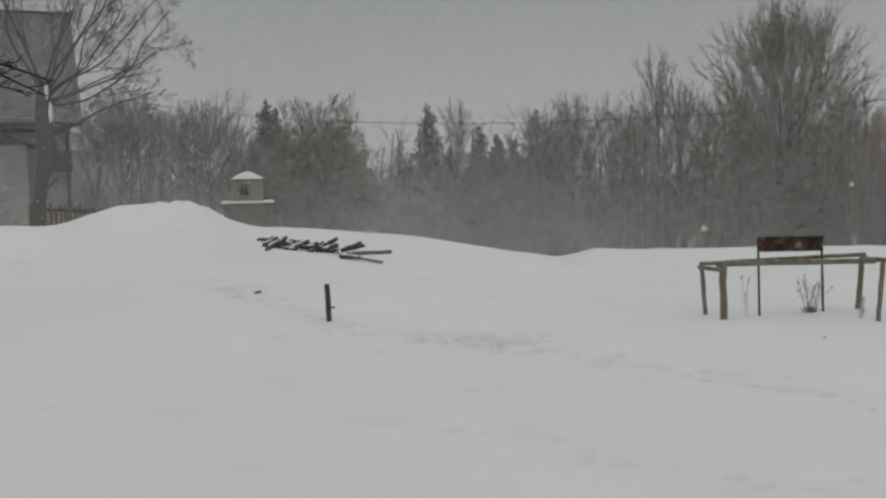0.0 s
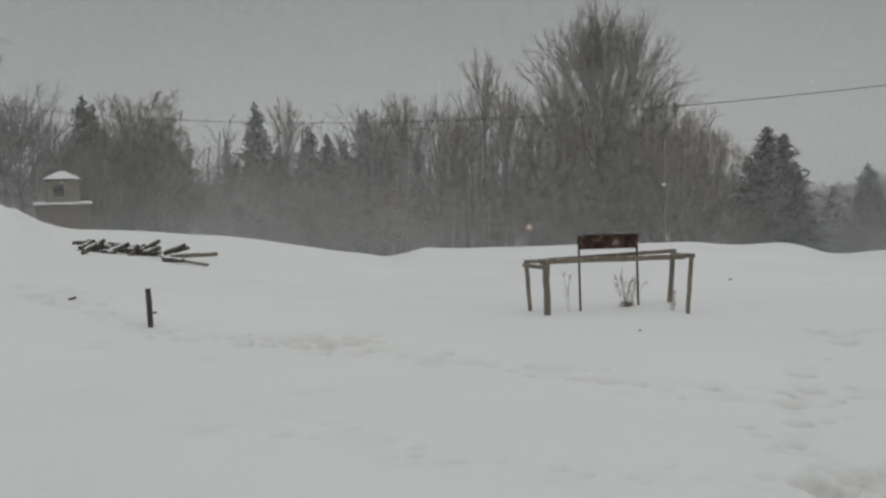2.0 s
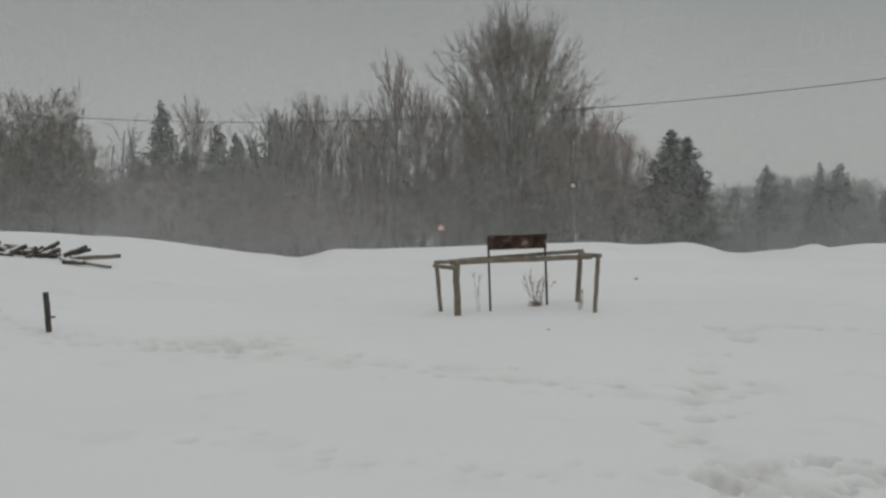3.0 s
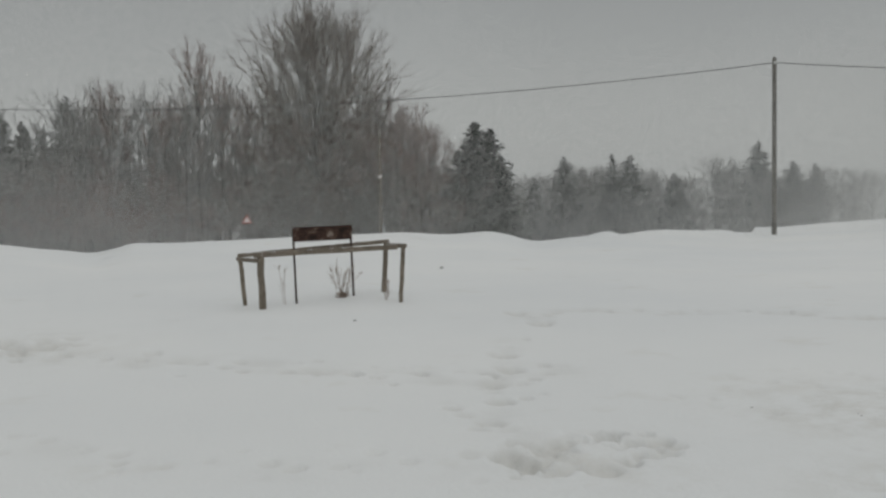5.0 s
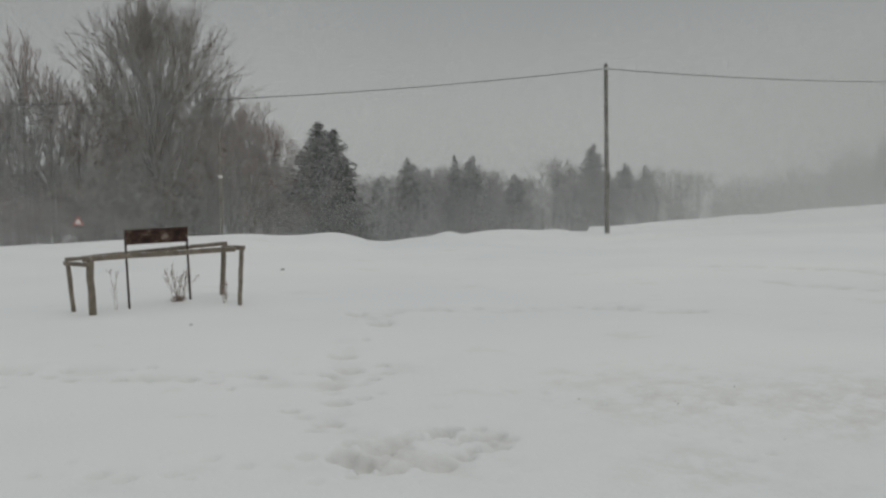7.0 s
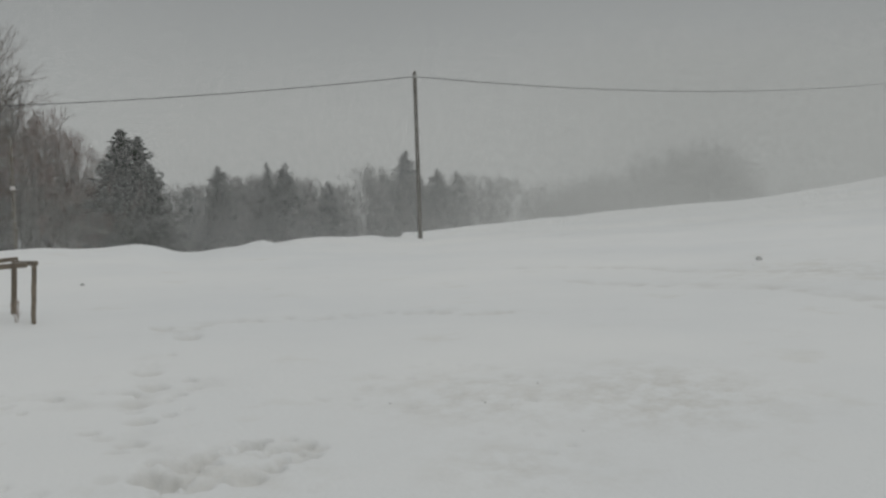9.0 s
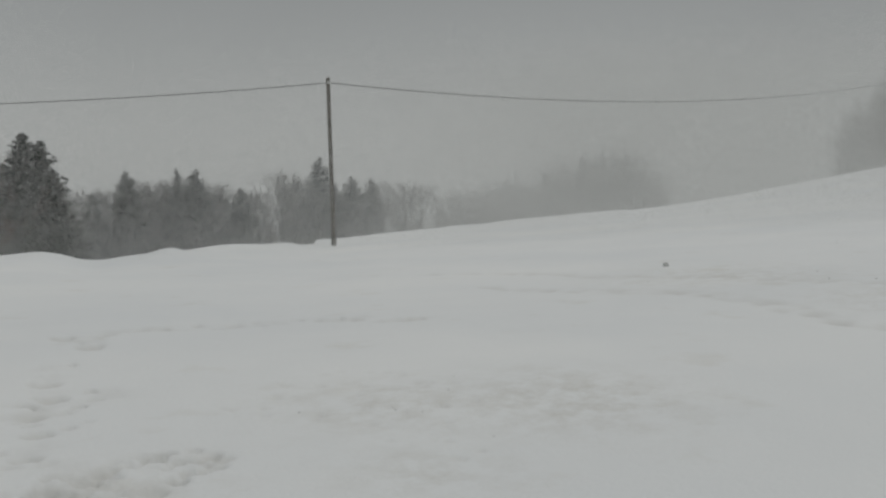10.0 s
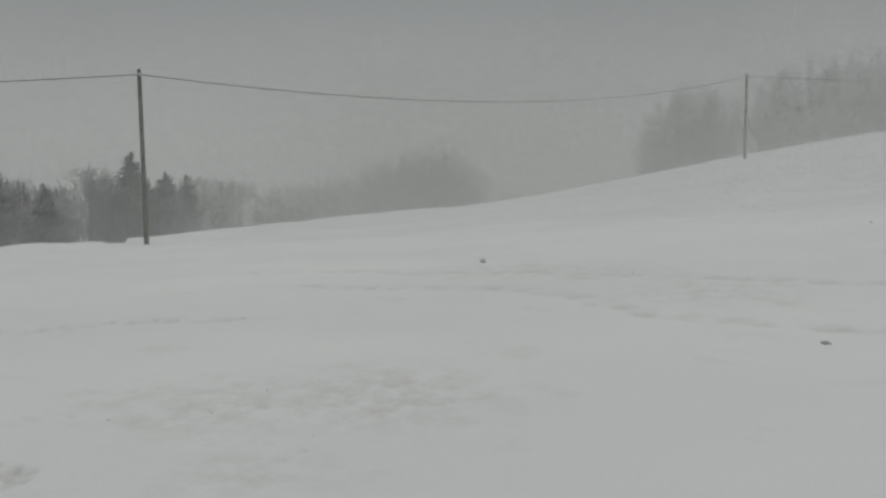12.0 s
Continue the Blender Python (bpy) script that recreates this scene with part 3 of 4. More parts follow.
rs_trees = np.random.RandomState(4)
ROAD_TREES, ROAD_SPRUCES, THICKETS = "bare trees along the road", "spruces along the road", "thickets along the road"
slim_data, slim_data_b = fork_tree_mesh(21, 12, 11, 32, 0.15, 0.6, (2, 2, 2, 3), 0.06, 0.008, 15, 3, 1.0, 0.0048, (0.15, 0.6, 0.4)), fork_tree_mesh(22, 12, 12, 36, 0.12, 0.5, (2, 2, 2, 3), 0.06, 0.008, 16, 3, 1.0, 0.0048, (0.18, 0.58, 0.42))
round_data, round_data_b = bare_tree_mesh(33, 12, "round", 0.016), fork_tree_mesh(36, 12, 10, 60, 0.06, 0.35, (2, 2, 2, 3, 3), 0.04, 0.008, 20, 2, 1.1, 0.007, (0.36, 0.54, 0.46))
light_data = bare_tree_mesh(38, 12, "light", 0.0105)
spruce_data, spruce_data_b = spruce_mesh(41, 11, 0.19, 0.45, 9), spruce_mesh(43, 11, 0.24, 0.5, 15)
shrub_data = fork_tree_mesh(51, 6, 16, 52, 0.02, 0.14, (2, 2, 3), 0.04, 0.0065, 20, 3, 2.0, 0.0035)


def kind_of_tree(name, data, bark, crown, bearing, distance, height, own, label, category, group, wide=1.0):
    ob = plant(name, data, bark, crown, stand(bearing, distance), label, category, group)
    s = height / own
    ob.scale = (s * wide, s * wide, s)
    return ob


def again(src, bearing, distance, height, own, wide=1.0):
    """Another tree of the same build, with its own height and turn."""
    x, y = xy(bearing, distance)
    s = height / own
    kept = tuple(src.scale)
    src.scale = (s * wide, s * wide, s)
    ob = copy_thing(src, pose(x, y, gz(x, y) - 0.15, 0, 0, rs_trees.uniform(0, 360)))
    src.scale = kept
    return ob


slim_a = kind_of_tree("slim_bare_tree", slim_data, BARK, BARK_RED, 12.9, 80, 18.2, 12, "tall slender bare tree with steep reddish twigs", "tree", ROAD_TREES)
slim_b = kind_of_tree("slim_bare_tree", slim_data_b, BARK, TWIG, 9.9, 82, 14.4, 12, "slender bare tree with steep dark twigs", "tree", ROAD_TREES, 1.2)
round_a = kind_of_tree("bare_tree", round_data, BARK, TWIG_BROWN, -7.3, 62, 11.0, 12, "bare deciduous tree with a rounded dark crown", "tree", ROAD_TREES)
round_b = kind_of_tree("bare_tree", round_data_b, BARK, BARK_RED, 25.8, 84, 13.0, 12, "bare bushy tree with reddish twigs", "tree", ROAD_TREES)
spruce_a = kind_of_tree("spruce", spruce_data, BARK, NEEDLE_GREY, -0.85, 92, 15.0, 11, "pointed spruce greyed by haze", "spruce", ROAD_SPRUCES, 1.15)
shrub_a = kind_of_tree("thicket", shrub_data, BARK, BARK_RED, 7, 76, 8.0, 6, "leafless reddish roadside thicket", "shrub", THICKETS, 1.3)
shrub_b = kind_of_tree("thicket", shrub_data, BARK, TWIG_DARK, 3, 84, 8.6, 6, "leafless grey-brown roadside thicket", "shrub", THICKETS, 1.3)

for b, d, h in ((8, 83, 15.4), (10.6, 79, 13.3), (14.2, 82, 15.9), (6.9, 85, 14.5), (11.5, 86, 15.2), (15.4, 86, 15.3), (24.4, 84, 13.8), (1.1, 96, 16.8)):
    again(slim_a, b, d, h, 12, 1.15)
for b, d, h in ((5.5, 84, 14.4), (7.5, 88, 15.8), (9.1, 88, 15.0), (13.5, 88, 16.2), (12.2, 79, 14.2), (17, 90, 17.3), (22.8, 90, 16.2), (6.1, 80, 12.9)):
    again(slim_b, b, d, h, 12, 1.3)
for b, d, h in ((-9.9, 64, 7.4), (-8.9, 68, 7.0), (-6.0, 66, 7.6), (-9.3, 60, 6.6), (-7.6, 63, 10.6), (-6.6, 61, 8.8), (-10.2, 61, 6.9), (-10.9, 62, 6.6), (-5.4, 62, 6.2)):
    again(round_a, b, d, h, 12)
for b, d, h in ((24.9, 88, 14.0), (26.4, 86, 12.0), (22.6, 88, 15.1), (16.2, 84, 14.1), (23.6, 80, 11.8), (18.3, 82, 13.2), (21.6, 83, 13.8), (20.1, 88, 14.6)):
    again(round_b, b, d, h, 12)
for b, d, h in ((2.25, 92, 13.6), (3.3, 92, 13.0), (4.3, 92, 12.6), (0.4, 97, 11.9), (-2, 97, 10.0), (-10.4, 66, 9.6), (-9.9, 65, 9.0), (-6.7, 67, 7.0), (-8, 66, 7.1), (5.6, 88, 14.8)):
    again(spruce_a, b, d, h, 11, 1.3)
for k in range(62):
    b = -12 + k * 0.64 + rs_trees.uniform(-0.5, 0.5)
    d = rs_trees.uniform(75, 90) if b > -2 else rs_trees.uniform(62, 80)
    again(shrub_a if rs_trees.uniform() < 0.5 else shrub_b, b, d, rs_trees.uniform(5.2, 10.5) * (0.75 if b < -3 else 1), 6, rs_trees.uniform(1.0, 1.5))

# the double-topped spruce and the woods across the valley
pair = kind_of_tree("spruce", spruce_data_b, BARK, NEEDLE, 28.9, 84, 11.9, 11, "wide dark spruce with ragged boughs", "spruce", ROAD_SPRUCES, 1.45)
again(pair, 29.8, 85, 11.4, 11, 1.25)
again(pair, 30.4, 87, 7.6, 11, 1.2)
VALLEY = "trees across the valley"
far_spruce = kind_of_tree("spruce", spruce_data, BARK_HAZED, NEEDLE_HAZED, 37.0, 120, 12.6, 11, "grey haze-paled spruce in blowing snow", "spruce", VALLEY)
for b, d, h in ((38, 121, 12.5), (34.2, 118, 12.1), (40.6, 120, 10.1), (45.2, 126, 14.5), (47.1, 126, 11.4), (32.4, 114, 9.3), (46.1, 124, 10.2), (48.3, 126, 10.6)):
    again(far_spruce, b, d, h, 11, rs_trees.uniform(1.6, 2.1))
far_round = kind_of_tree("bare_tree", fork_tree_mesh(73, 12, 13, 46, 0.08, 0.36, (2, 2, 2, 3), 0.03, 0.0105, 22, 2), BARK_HAZED, BARK_FAR, 42.9, 132, 14.1, 12, "grey haze-paled bare tree in blowing snow", "tree", VALLEY)
for b, d, h in ((36.4, 128, 12.9), (49, 126, 10.7), (50.2, 126, 10.0), (51.2, 128, 9.5), (39, 128, 12.4), (35, 126, 12.7), (31.3, 110, 9.9), (46.8, 130, 10.8), (33.6, 122, 11.1), (41.2, 128, 11.3), (44, 130, 12.9), (35.2, 120, 11.1), (36.2, 122, 11.9), (39.2, 122, 11.0), (40.2, 122, 10.4), (43.7, 124, 11.4), (33.0, 116, 10.5), (37.5, 124, 12.2), (45.6, 124, 11.6)):
    again(far_round, b, d, h * 0.98, 12, 1.15)
hazed_round = kind_of_tree("bare_tree", light_data, BARK_HILL_HAZE, BARK_HILL_HAZE, 54.2, 150, 10.2, 12, "pale hazy bare tree on the hill", "tree", VALLEY)
for b, d, h in ((52.8, 150, 9.8), (55.8, 152, 9.7), (57.3, 152, 10.2), (58.6, 152, 10.9), (60, 152, 12.3), (61.5, 152, 12.7), (63, 152, 13.2), (64.4, 152, 9.6), (67.4, 140, 4.8), (69, 140, 4.0), (70.4, 138, 3.6),
                (75.6, 122, 7.5), (76.6, 122, 11.7), (78.3, 124, 10.1), (80, 126, 8.7), (82.4, 124, 10.2), (83.8, 126, 8.3), (85.4, 124, 9.8), (87, 126, 7.7), (88.6, 126, 8.3), (90.5, 126, 8.3), (53.4, 156, 10.4), (55.0, 156, 11.0), (56.6, 157, 11.6), (59.3, 157, 13.4), (60.8, 157, 14.6), (62.3, 157, 15.4), (63.7, 157, 15.2), (65.2, 157, 10.4), (76.2, 126, 12.5), (77.6, 127, 14.5), (78.8, 128, 14.0), (79.4, 127, 11.5), (81.6, 128, 13.0), (83.1, 129, 14.6), (84.6, 129, 14.6), (86.2, 129, 14.2), (87.8, 129, 13.6)):
    again(hazed_round, b, d, h, 12, 1.05)
hazed_slim = kind_of_tree("slim_bare_tree", slim_data, BARK_HILL_HAZE, BARK_HILL_HAZE, 77.2, 123, 12.5, 12, "pale hazy slender tree on the hill", "tree", VALLEY)
for b, d, h in ((78.9, 124, 11.5), (82.6, 122, 11.9), (85.6, 122, 10.8), (75.2, 121, 6.2), (76, 121, 8.9), (63.4, 150, 11.4), (60.8, 150, 11.3)):
    again(hazed_slim, b, d, h, 12)

# dense pale woods behind everything, nobody could count them
def far_woods():
    rs = np.random.RandomState(77)
    src = bare_tree_mesh(61, 10, "far")
    v0, q0 = join(src)
    s0 = spruce_mesh(62, 10, 0.19, sprays=2)
    v1, q1 = join([s0[0], s0[1]])
    out = []
    for k in range(120):
        b = -24 + k * 0.65 + rs.uniform(-0.4, 0.4)
        d = rs.uniform(75, 95) if b < -11 else rs.uniform(98, 112) if b < 27 else rs.uniform(128, 140)
        x, y = xy(b, d)
        top = 1.6 + d * math.tan(radians(rs.uniform(1.2, 2.9) if b < 27 else rs.uniform(-1.9, -0.7)))
        s = (top - gz(x, y)) / 10
        v, q = (v0, q0) if rs.uniform() < 0.7 else (v1, q1)
        a = rs.uniform(0, 6.283)
        rot = np.array([[math.cos(a), -math.sin(a), 0], [math.sin(a), math.cos(a), 0], [0, 0, 1]])
        out.append((v @ rot.T * np.array([s * 1.3, s * 1.3, s]) + np.array([x, y, gz(x, y) - 0.2]), q))
    me = mesh_from("far_woods", *join(out))
    me.materials.append(BARK_HAZED)
    return tagged(new("far_woods", me), "dense grey haze-paled woods behind the road", "woods", kind="stuff")


far_woods()

# ---------------- the old tree by the house ----------------
HOUSE_SIDE = "trees by the house"


def old_yard_tree():
    rs = np.random.RandomState(8)
    x, y = xy(-23.0, 24)
    z = gz(x, y) - 0.2
    right = np.array([math.cos(radians(23)), math.sin(radians(23)), 0])
    away = np.array([-right[1], right[0], 0])
    up = np.array([0, 0, 1.0])
    ob = thing("old_bare_tree", pose(x, y, z), "old leaning bare tree with a thick lopped trunk", "tree", HOUSE_SIDE)
    line = np.array([[-0.12, 0, 0], [-0.03, 0, 0.7], [0.07, 0.02, 1.4], [0.2, 0, 1.85], [0.22, 0, 2.15], [0.17, 0, 2.6], [0.2, 0, 3.25], [0.22, 0.02, 3.75]])
    P = (line[:, :1] * right + line[:, 1:2] * away + line[:, 2:] * up)[None]
    rad = np.array([[0.18, 0.15, 0.145, 0.21, 0.23, 0.2, 0.17, 0.06]])
    part("trunk", shade_smooth(mesh_from("trunk", *tubes(P, rad, 12))), BARK_NEAR, ob)
    part("burl", shade_bm(slab(0.34, 0.3, 0.2, Matrix.Translation(Vector(right * 0.42 - away * 0.03 + up * 1.98)), 0.08)), BARK_NEAR, ob)
    limbs = ((3.2, 1, -0.1, -0.1, 3.9, 0.042, 0.05), (2.3, 0.9, 0.1, 0.55, 3.0, 0.038, -0.09), (3.3, 0.75, 0, 0.65, 4.4, 0.04, 0.02), (3.3, 0.7, -0.2, 0.8, 4.6, 0.04, 0), (3.2, 0.95, 0.1, 0.38, 4.2, 0.034, 0.01),
             (3.4, 0.5, 0, 1, 4.6, 0.045, 0), (3.3, 0.6, 0.3, 0.9, 4.6, 0.042, 0), (3.4, 0.25, -0.2, 1, 4.4, 0.045, 0), (3.3, -0.2, 0.2, 1, 4.2, 0.045, 0), (3.4, -0.5, -0.2, 0.9, 3.6, 0.045, 0),
             (3.0, 0.85, -0.35, 0.45, 3.6, 0.032, 0), (3.1, 0.3, 0.8, 0.7, 3.2, 0.04, 0), (3.2, 0.85, 0.25, 0.6, 4.4, 0.036, 0))
    crown = []
    for h, a, b, c, long, thick, lift in limbs:
        start = np.interp(h, line[:, 2], line[:, 0]) * right + h * up
        L = run(rs, start[None], unit((a * right + b * away + c * up)[None]), np.array([long]), np.array([thick * 0.8]), 14, lift, 0.13)
        part("limb", shade_smooth(mesh_from("limb", *tubes(*L, 7))), BARK_NEAR, ob)
        second = sprout(rs, *L, 9, 0.2, 0.98, 36, 0.4, 6, 0.03, 0.12, 0.5, least=0.006)
        third = sprout(rs, *second, 8, 0.2, 0.98, 38, 0.45, 4, 0.02, 0.14, 0.55, least=0.0045)
        fine = sprout(rs, *third, 6, 0.2, 1.0, 38, 0.55, 3, 0.02, 0.14, 0.6, least=0.0035)
        crown += [tubes(*second, 4), tubes(*third, 3), tubes(*fine, 3)]
    part("crown", mesh_from("crown", *join(crown)), BARK_YARD, ob)
    # stub of a dead bough low on the trunk, and snow lodged in the forks
    part("broken_bough", round_bar(right * 0.1 + up * 1.15, right * 0.55 - away * 0.1 + up * 1.5, 0.025, 0.01, 7, 0.3, 3), BARK_NEAR, ob)
    for k, (a, h, tall) in enumerate(((0.34, 2.95, 0.5), (0.27, 3.42, 0.42))):
        bm = bmesh.new()
        bmesh.ops.create_icosphere(bm, subdivisions=2, radius=1)
        bmesh.ops.transform(bm, matrix=Matrix.Translation(Vector(right * a - away * 0.12 + up * h)) @ Matrix.Diagonal((0.032, 0.08, tall / 2, 1)), verts=bm.verts)
        for v in bm.verts:
            v.co += noise.noise_vector(v.co * 6) * 0.03
        part("lodged_snow", bm, SNOW, ob, "white snow lodged in the fork")
    return ob


old_yard_tree()


def corner_tree():
    """A tree at the yard's edge whose dark boughs hang into the view."""
    rs = np.random.RandomState(15)
    x, y = xy(-30.5, 10.5)
    z = gz(x, y) - 0.1
    right = np.array([math.cos(radians(28)), math.sin(radians(28)), 0])
    away = np.array([-right[1], right[0], 0])
    up = np.array([0, 0, 1.0])
    ob = thing("apple_tree", pose(x, y, z), "dark knotty bare apple tree", "tree", HOUSE_SIDE)
    P, rad = run(rs, np.zeros((1, 3)), np.array([[0, 0, 1.0]]), np.array([4.0 - z]), np.array([0.12]), 7, 0.0, 0.02)
    part("trunk", shade_smooth(mesh_from("trunk", *tubes(P, rad, 9))), BARK_BLACK, ob)
    limbs = ((3.0, 1, 0, -0.17, 1.6, 0.022, 0), (3.02, 1, 0.1, -0.27, 1.6, 0.026, 0), (2.7, 1, 0, 0.14, 1.3, 0.02, 0.01), (2.65, 1, -0.1, -0.06, 1.45, 0.018, 0), (3.75, 1, 0, -0.42, 1.7, 0.018, 0.09), (3.25, 1, 0.1, -0.04, 1.37, 0.012, 0), (3.58, 1, 0, -0.05, 1.7, 0.02, 0), (3.75, 1, 0.1, 0.0, 1.5, 0.016, -0.02),
             (3.4, -0.8, 0.3, 0.5, 1.8, 0.04, 0), (3.2, 0, -0.8, 0.6, 1.2, 0.03, 0), (3.4, -0.1, 0.8, 0.9, 1.6, 0.03, 0))
    crown = []
    for h, a, b, c, long, thick, lift in limbs:
        L = run(rs, ((h - z) * up)[None], unit((a * right + b * away + c * up)[None]), np.array([long]), np.array([thick]), 10, lift, 0.06)
        part("limb", shade_smooth(mesh_from("limb", *tubes(*L, 7))), BARK_BLACK, ob)
        second = sprout(rs, *L, 5, 0.6, 0.98, 34, 0.22, 6, 0.05, 0.14, 0.6, least=0.006)
        crown += [tubes(*second, 5), tubes(*sprout(rs, *second, 2, 0.3, 0.98, 40, 0.35, 4, 0.03, 0.15, 0.6, least=0.005), 4)]
    part("crown", mesh_from("crown", *join(crown)), BARK_BLACK, ob)
    return ob


corner_tree()
yard = kind_of_tree("bare_tree", fork_tree_mesh(71, 8, 9, 58, 0.16, 0.34, (2, 2, 3, 3), 0.0, 0.007, 26, 2), BARK_YARD, BARK_HAZED, -13.7, 47, 7.6, 8, "bare orchard tree with a dark forked trunk", "tree", HOUSE_SIDE, 0.9)
yard_far = kind_of_tree("bare_tree", fork_tree_mesh(72, 12, 11, 36, 0.12, 0.4, (2, 2, 2, 3), 0.03, 0.009, 22, 3), TWIG_DARK, TWIG, -17.6, 60, 9.4, 12, "pale bare tree behind the house", "tree", HOUSE_SIDE)
for b, d, el in ((-14.4, 62, 5.0), (-15.6, 66, 4.6), (-18.8, 60, 5.4), (-16.5, 68, 4.9), (-20.0, 64, 5.2), (-12.6, 66, 4.0), (-13.6, 70, 4.6), (-18.2, 70, 5.6), (-11.6, 64, 3.3)):
    x, y = xy(b, d)
    again(yard_far, b, d, 1.75 + d * math.tan(radians(el)) - gz(x, y), 12)
yard_shrub = kind_of_tree("thicket", shrub_data, BARK_HAZED, BARK_HAZED, -18.0, 46, 2.9, 6, "grey leafless bushes by the house", "shrub", HOUSE_SIDE, 1.2)
for b, d, h in ((-19.4, 44, 2.5), (-16.6, 48, 2.8), (-15.3, 50, 2.7), (-20.4, 46, 2.9), (-14.2, 55, 3.6), (-13, 56, 3.4)):
    again(yard_shrub, b, d, h, 6, 1.3)

# ---------------- house, shed, kiosk, fence ----------------


def prism_roof(width, run_y, rise, over, thick):
    """One pitched roof plane as a thick sheet from the eave up to the ridge; x runs along the ridge."""
    bm = bmesh.new()
    lo, hi = Vector((0, -over, -over * rise / run_y)), Vector((0, run_y, rise))
    n = Vector((0, -rise, run_y)).normalized() * thick
    pts = []
    for x in (-width / 2, width / 2):
        for p in (lo, hi, hi + n, lo + n):
            pts.append(bm.verts.new(p + Vector((x, 0, 0))))
    for f in ((0, 1, 2, 3), (7, 6, 5, 4), (0, 4, 5, 1), (1, 5, 6, 2), (2, 6, 7, 3), (3, 7, 4, 0)):
        bm.faces.new([pts[k] for k in f])
    bmesh.ops.recalc_face_normals(bm, faces=bm.faces)
    return bm


def gable_wall(width, depth, height, rise):
    bm = bmesh.new()
    w, d = width, depth / 2
    prof = [(0, 0), (depth, 0), (depth, height), (d, height + rise), (0, height)]
    a = [bm.verts.new((-w, y, z)) for y, z in prof]
    b = [bm.verts.new((0, y, z)) for y, z in prof]
    bm.faces.new(a)
    bm.faces.new(b[::-1])
    for k in range(5):
        bm.faces.new((a[k], b[k], b[(k + 1) % 5], a[(k + 1) % 5]))
    bmesh.ops.recalc_face_normals(bm, faces=bm.faces)
    return bm


def house(name, bearing, distance, turn, width, depth, height, rise, wall, roof, label, base=-1.1, front=True):
    x, y = xy(bearing, distance)
    ob = thing(name, pose(x, y, base, 0, 0, turn), label, "house")
    part("wall", gable_wall(width, depth, height, rise), wall, ob)
    for side, rot in ((0, 0), (depth, 180)):
        bm = prism_roof(width + 0.9, depth / 2, rise, 0.55, 0.14)
        bmesh.ops.transform(bm, matrix=pose(-width / 2, side, height + 0.02, 0, 0, rot), verts=bm.verts)
        part("roof", bm, roof, ob)
    part("ridge_cap", slab(width + 0.92, 0.3, 0.08, pose(-width / 2, depth / 2, height + rise + 0.17), 0.02), roof, ob)
    if front:
        part("eave_board", slab(width + 0.9, 0.05, 0.22, pose(-width / 2, -0.56, height - 0.5), 0.01), DARK_TRIM, ob)
        part("drip_band", slab(width, 0.06, 0.16, pose(-width / 2, -0.033, 4.72), 0.01), DARK_TRIM, ob)
        # porch with its own little gable
        porch = part("porch", slab(4.0, 1.6, 4.1, pose(-3.6, -0.81, 2.05), 0.02), wall, ob)
        for ex, rot in ((-1.5, 90), (-5.7, -90)):
            bm = prism_roof(2.0, 2.1, 0.92, 0.25, 0.1)
            bmesh.ops.transform(bm, matrix=pose(ex, -0.98, 4.1, 0, 0, rot), verts=bm.verts)
            part("porch_roof", bm, DARK_TRIM, porch, "dark porch roof")
        bm = bmesh.new()
        tri = [[bm.verts.new((px, py, pz)) for px, pz in ((-5.7, 4.08), (-1.5, 4.08), (-3.6, 5.0))] for py in (-1.66, -1.6)]
        bm.faces.new(tri[0])
        bm.faces.new(tri[1][::-1])
        for k in range(3):
            bm.faces.new((tri[0][k], tri[1][k], tri[1][(k + 1) % 3], tri[0][(k + 1) % 3]))
        bmesh.ops.recalc_face_normals(bm, faces=bm.faces)
        part("porch_gable", bm, DARK_TRIM, porch, "dark boarded porch gable")
        # box added for a dark patch under the gable end
        part("dark_box", slab(0.75, 0.3, 0.8, pose(-0.35, -0.17, 3.5), 0.02), DARK_TRIM, ob, "dark box on the house corner")
        part("downpipe", round_bar((-0.12, -0.12, 0.2), (-0.12, -0.12, height - 0.5), 0.05, 0.05, 8), DARK_TRIM, ob)
    return ob


house("house", -21.25, 40, 24, 9, 9, 5.4, 4.35, WALL_PAINT, ROOF_SHEET, "pale plastered house with a steep dark sheet roof")
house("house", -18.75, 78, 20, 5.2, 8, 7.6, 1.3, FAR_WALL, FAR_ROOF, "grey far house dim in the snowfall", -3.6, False)


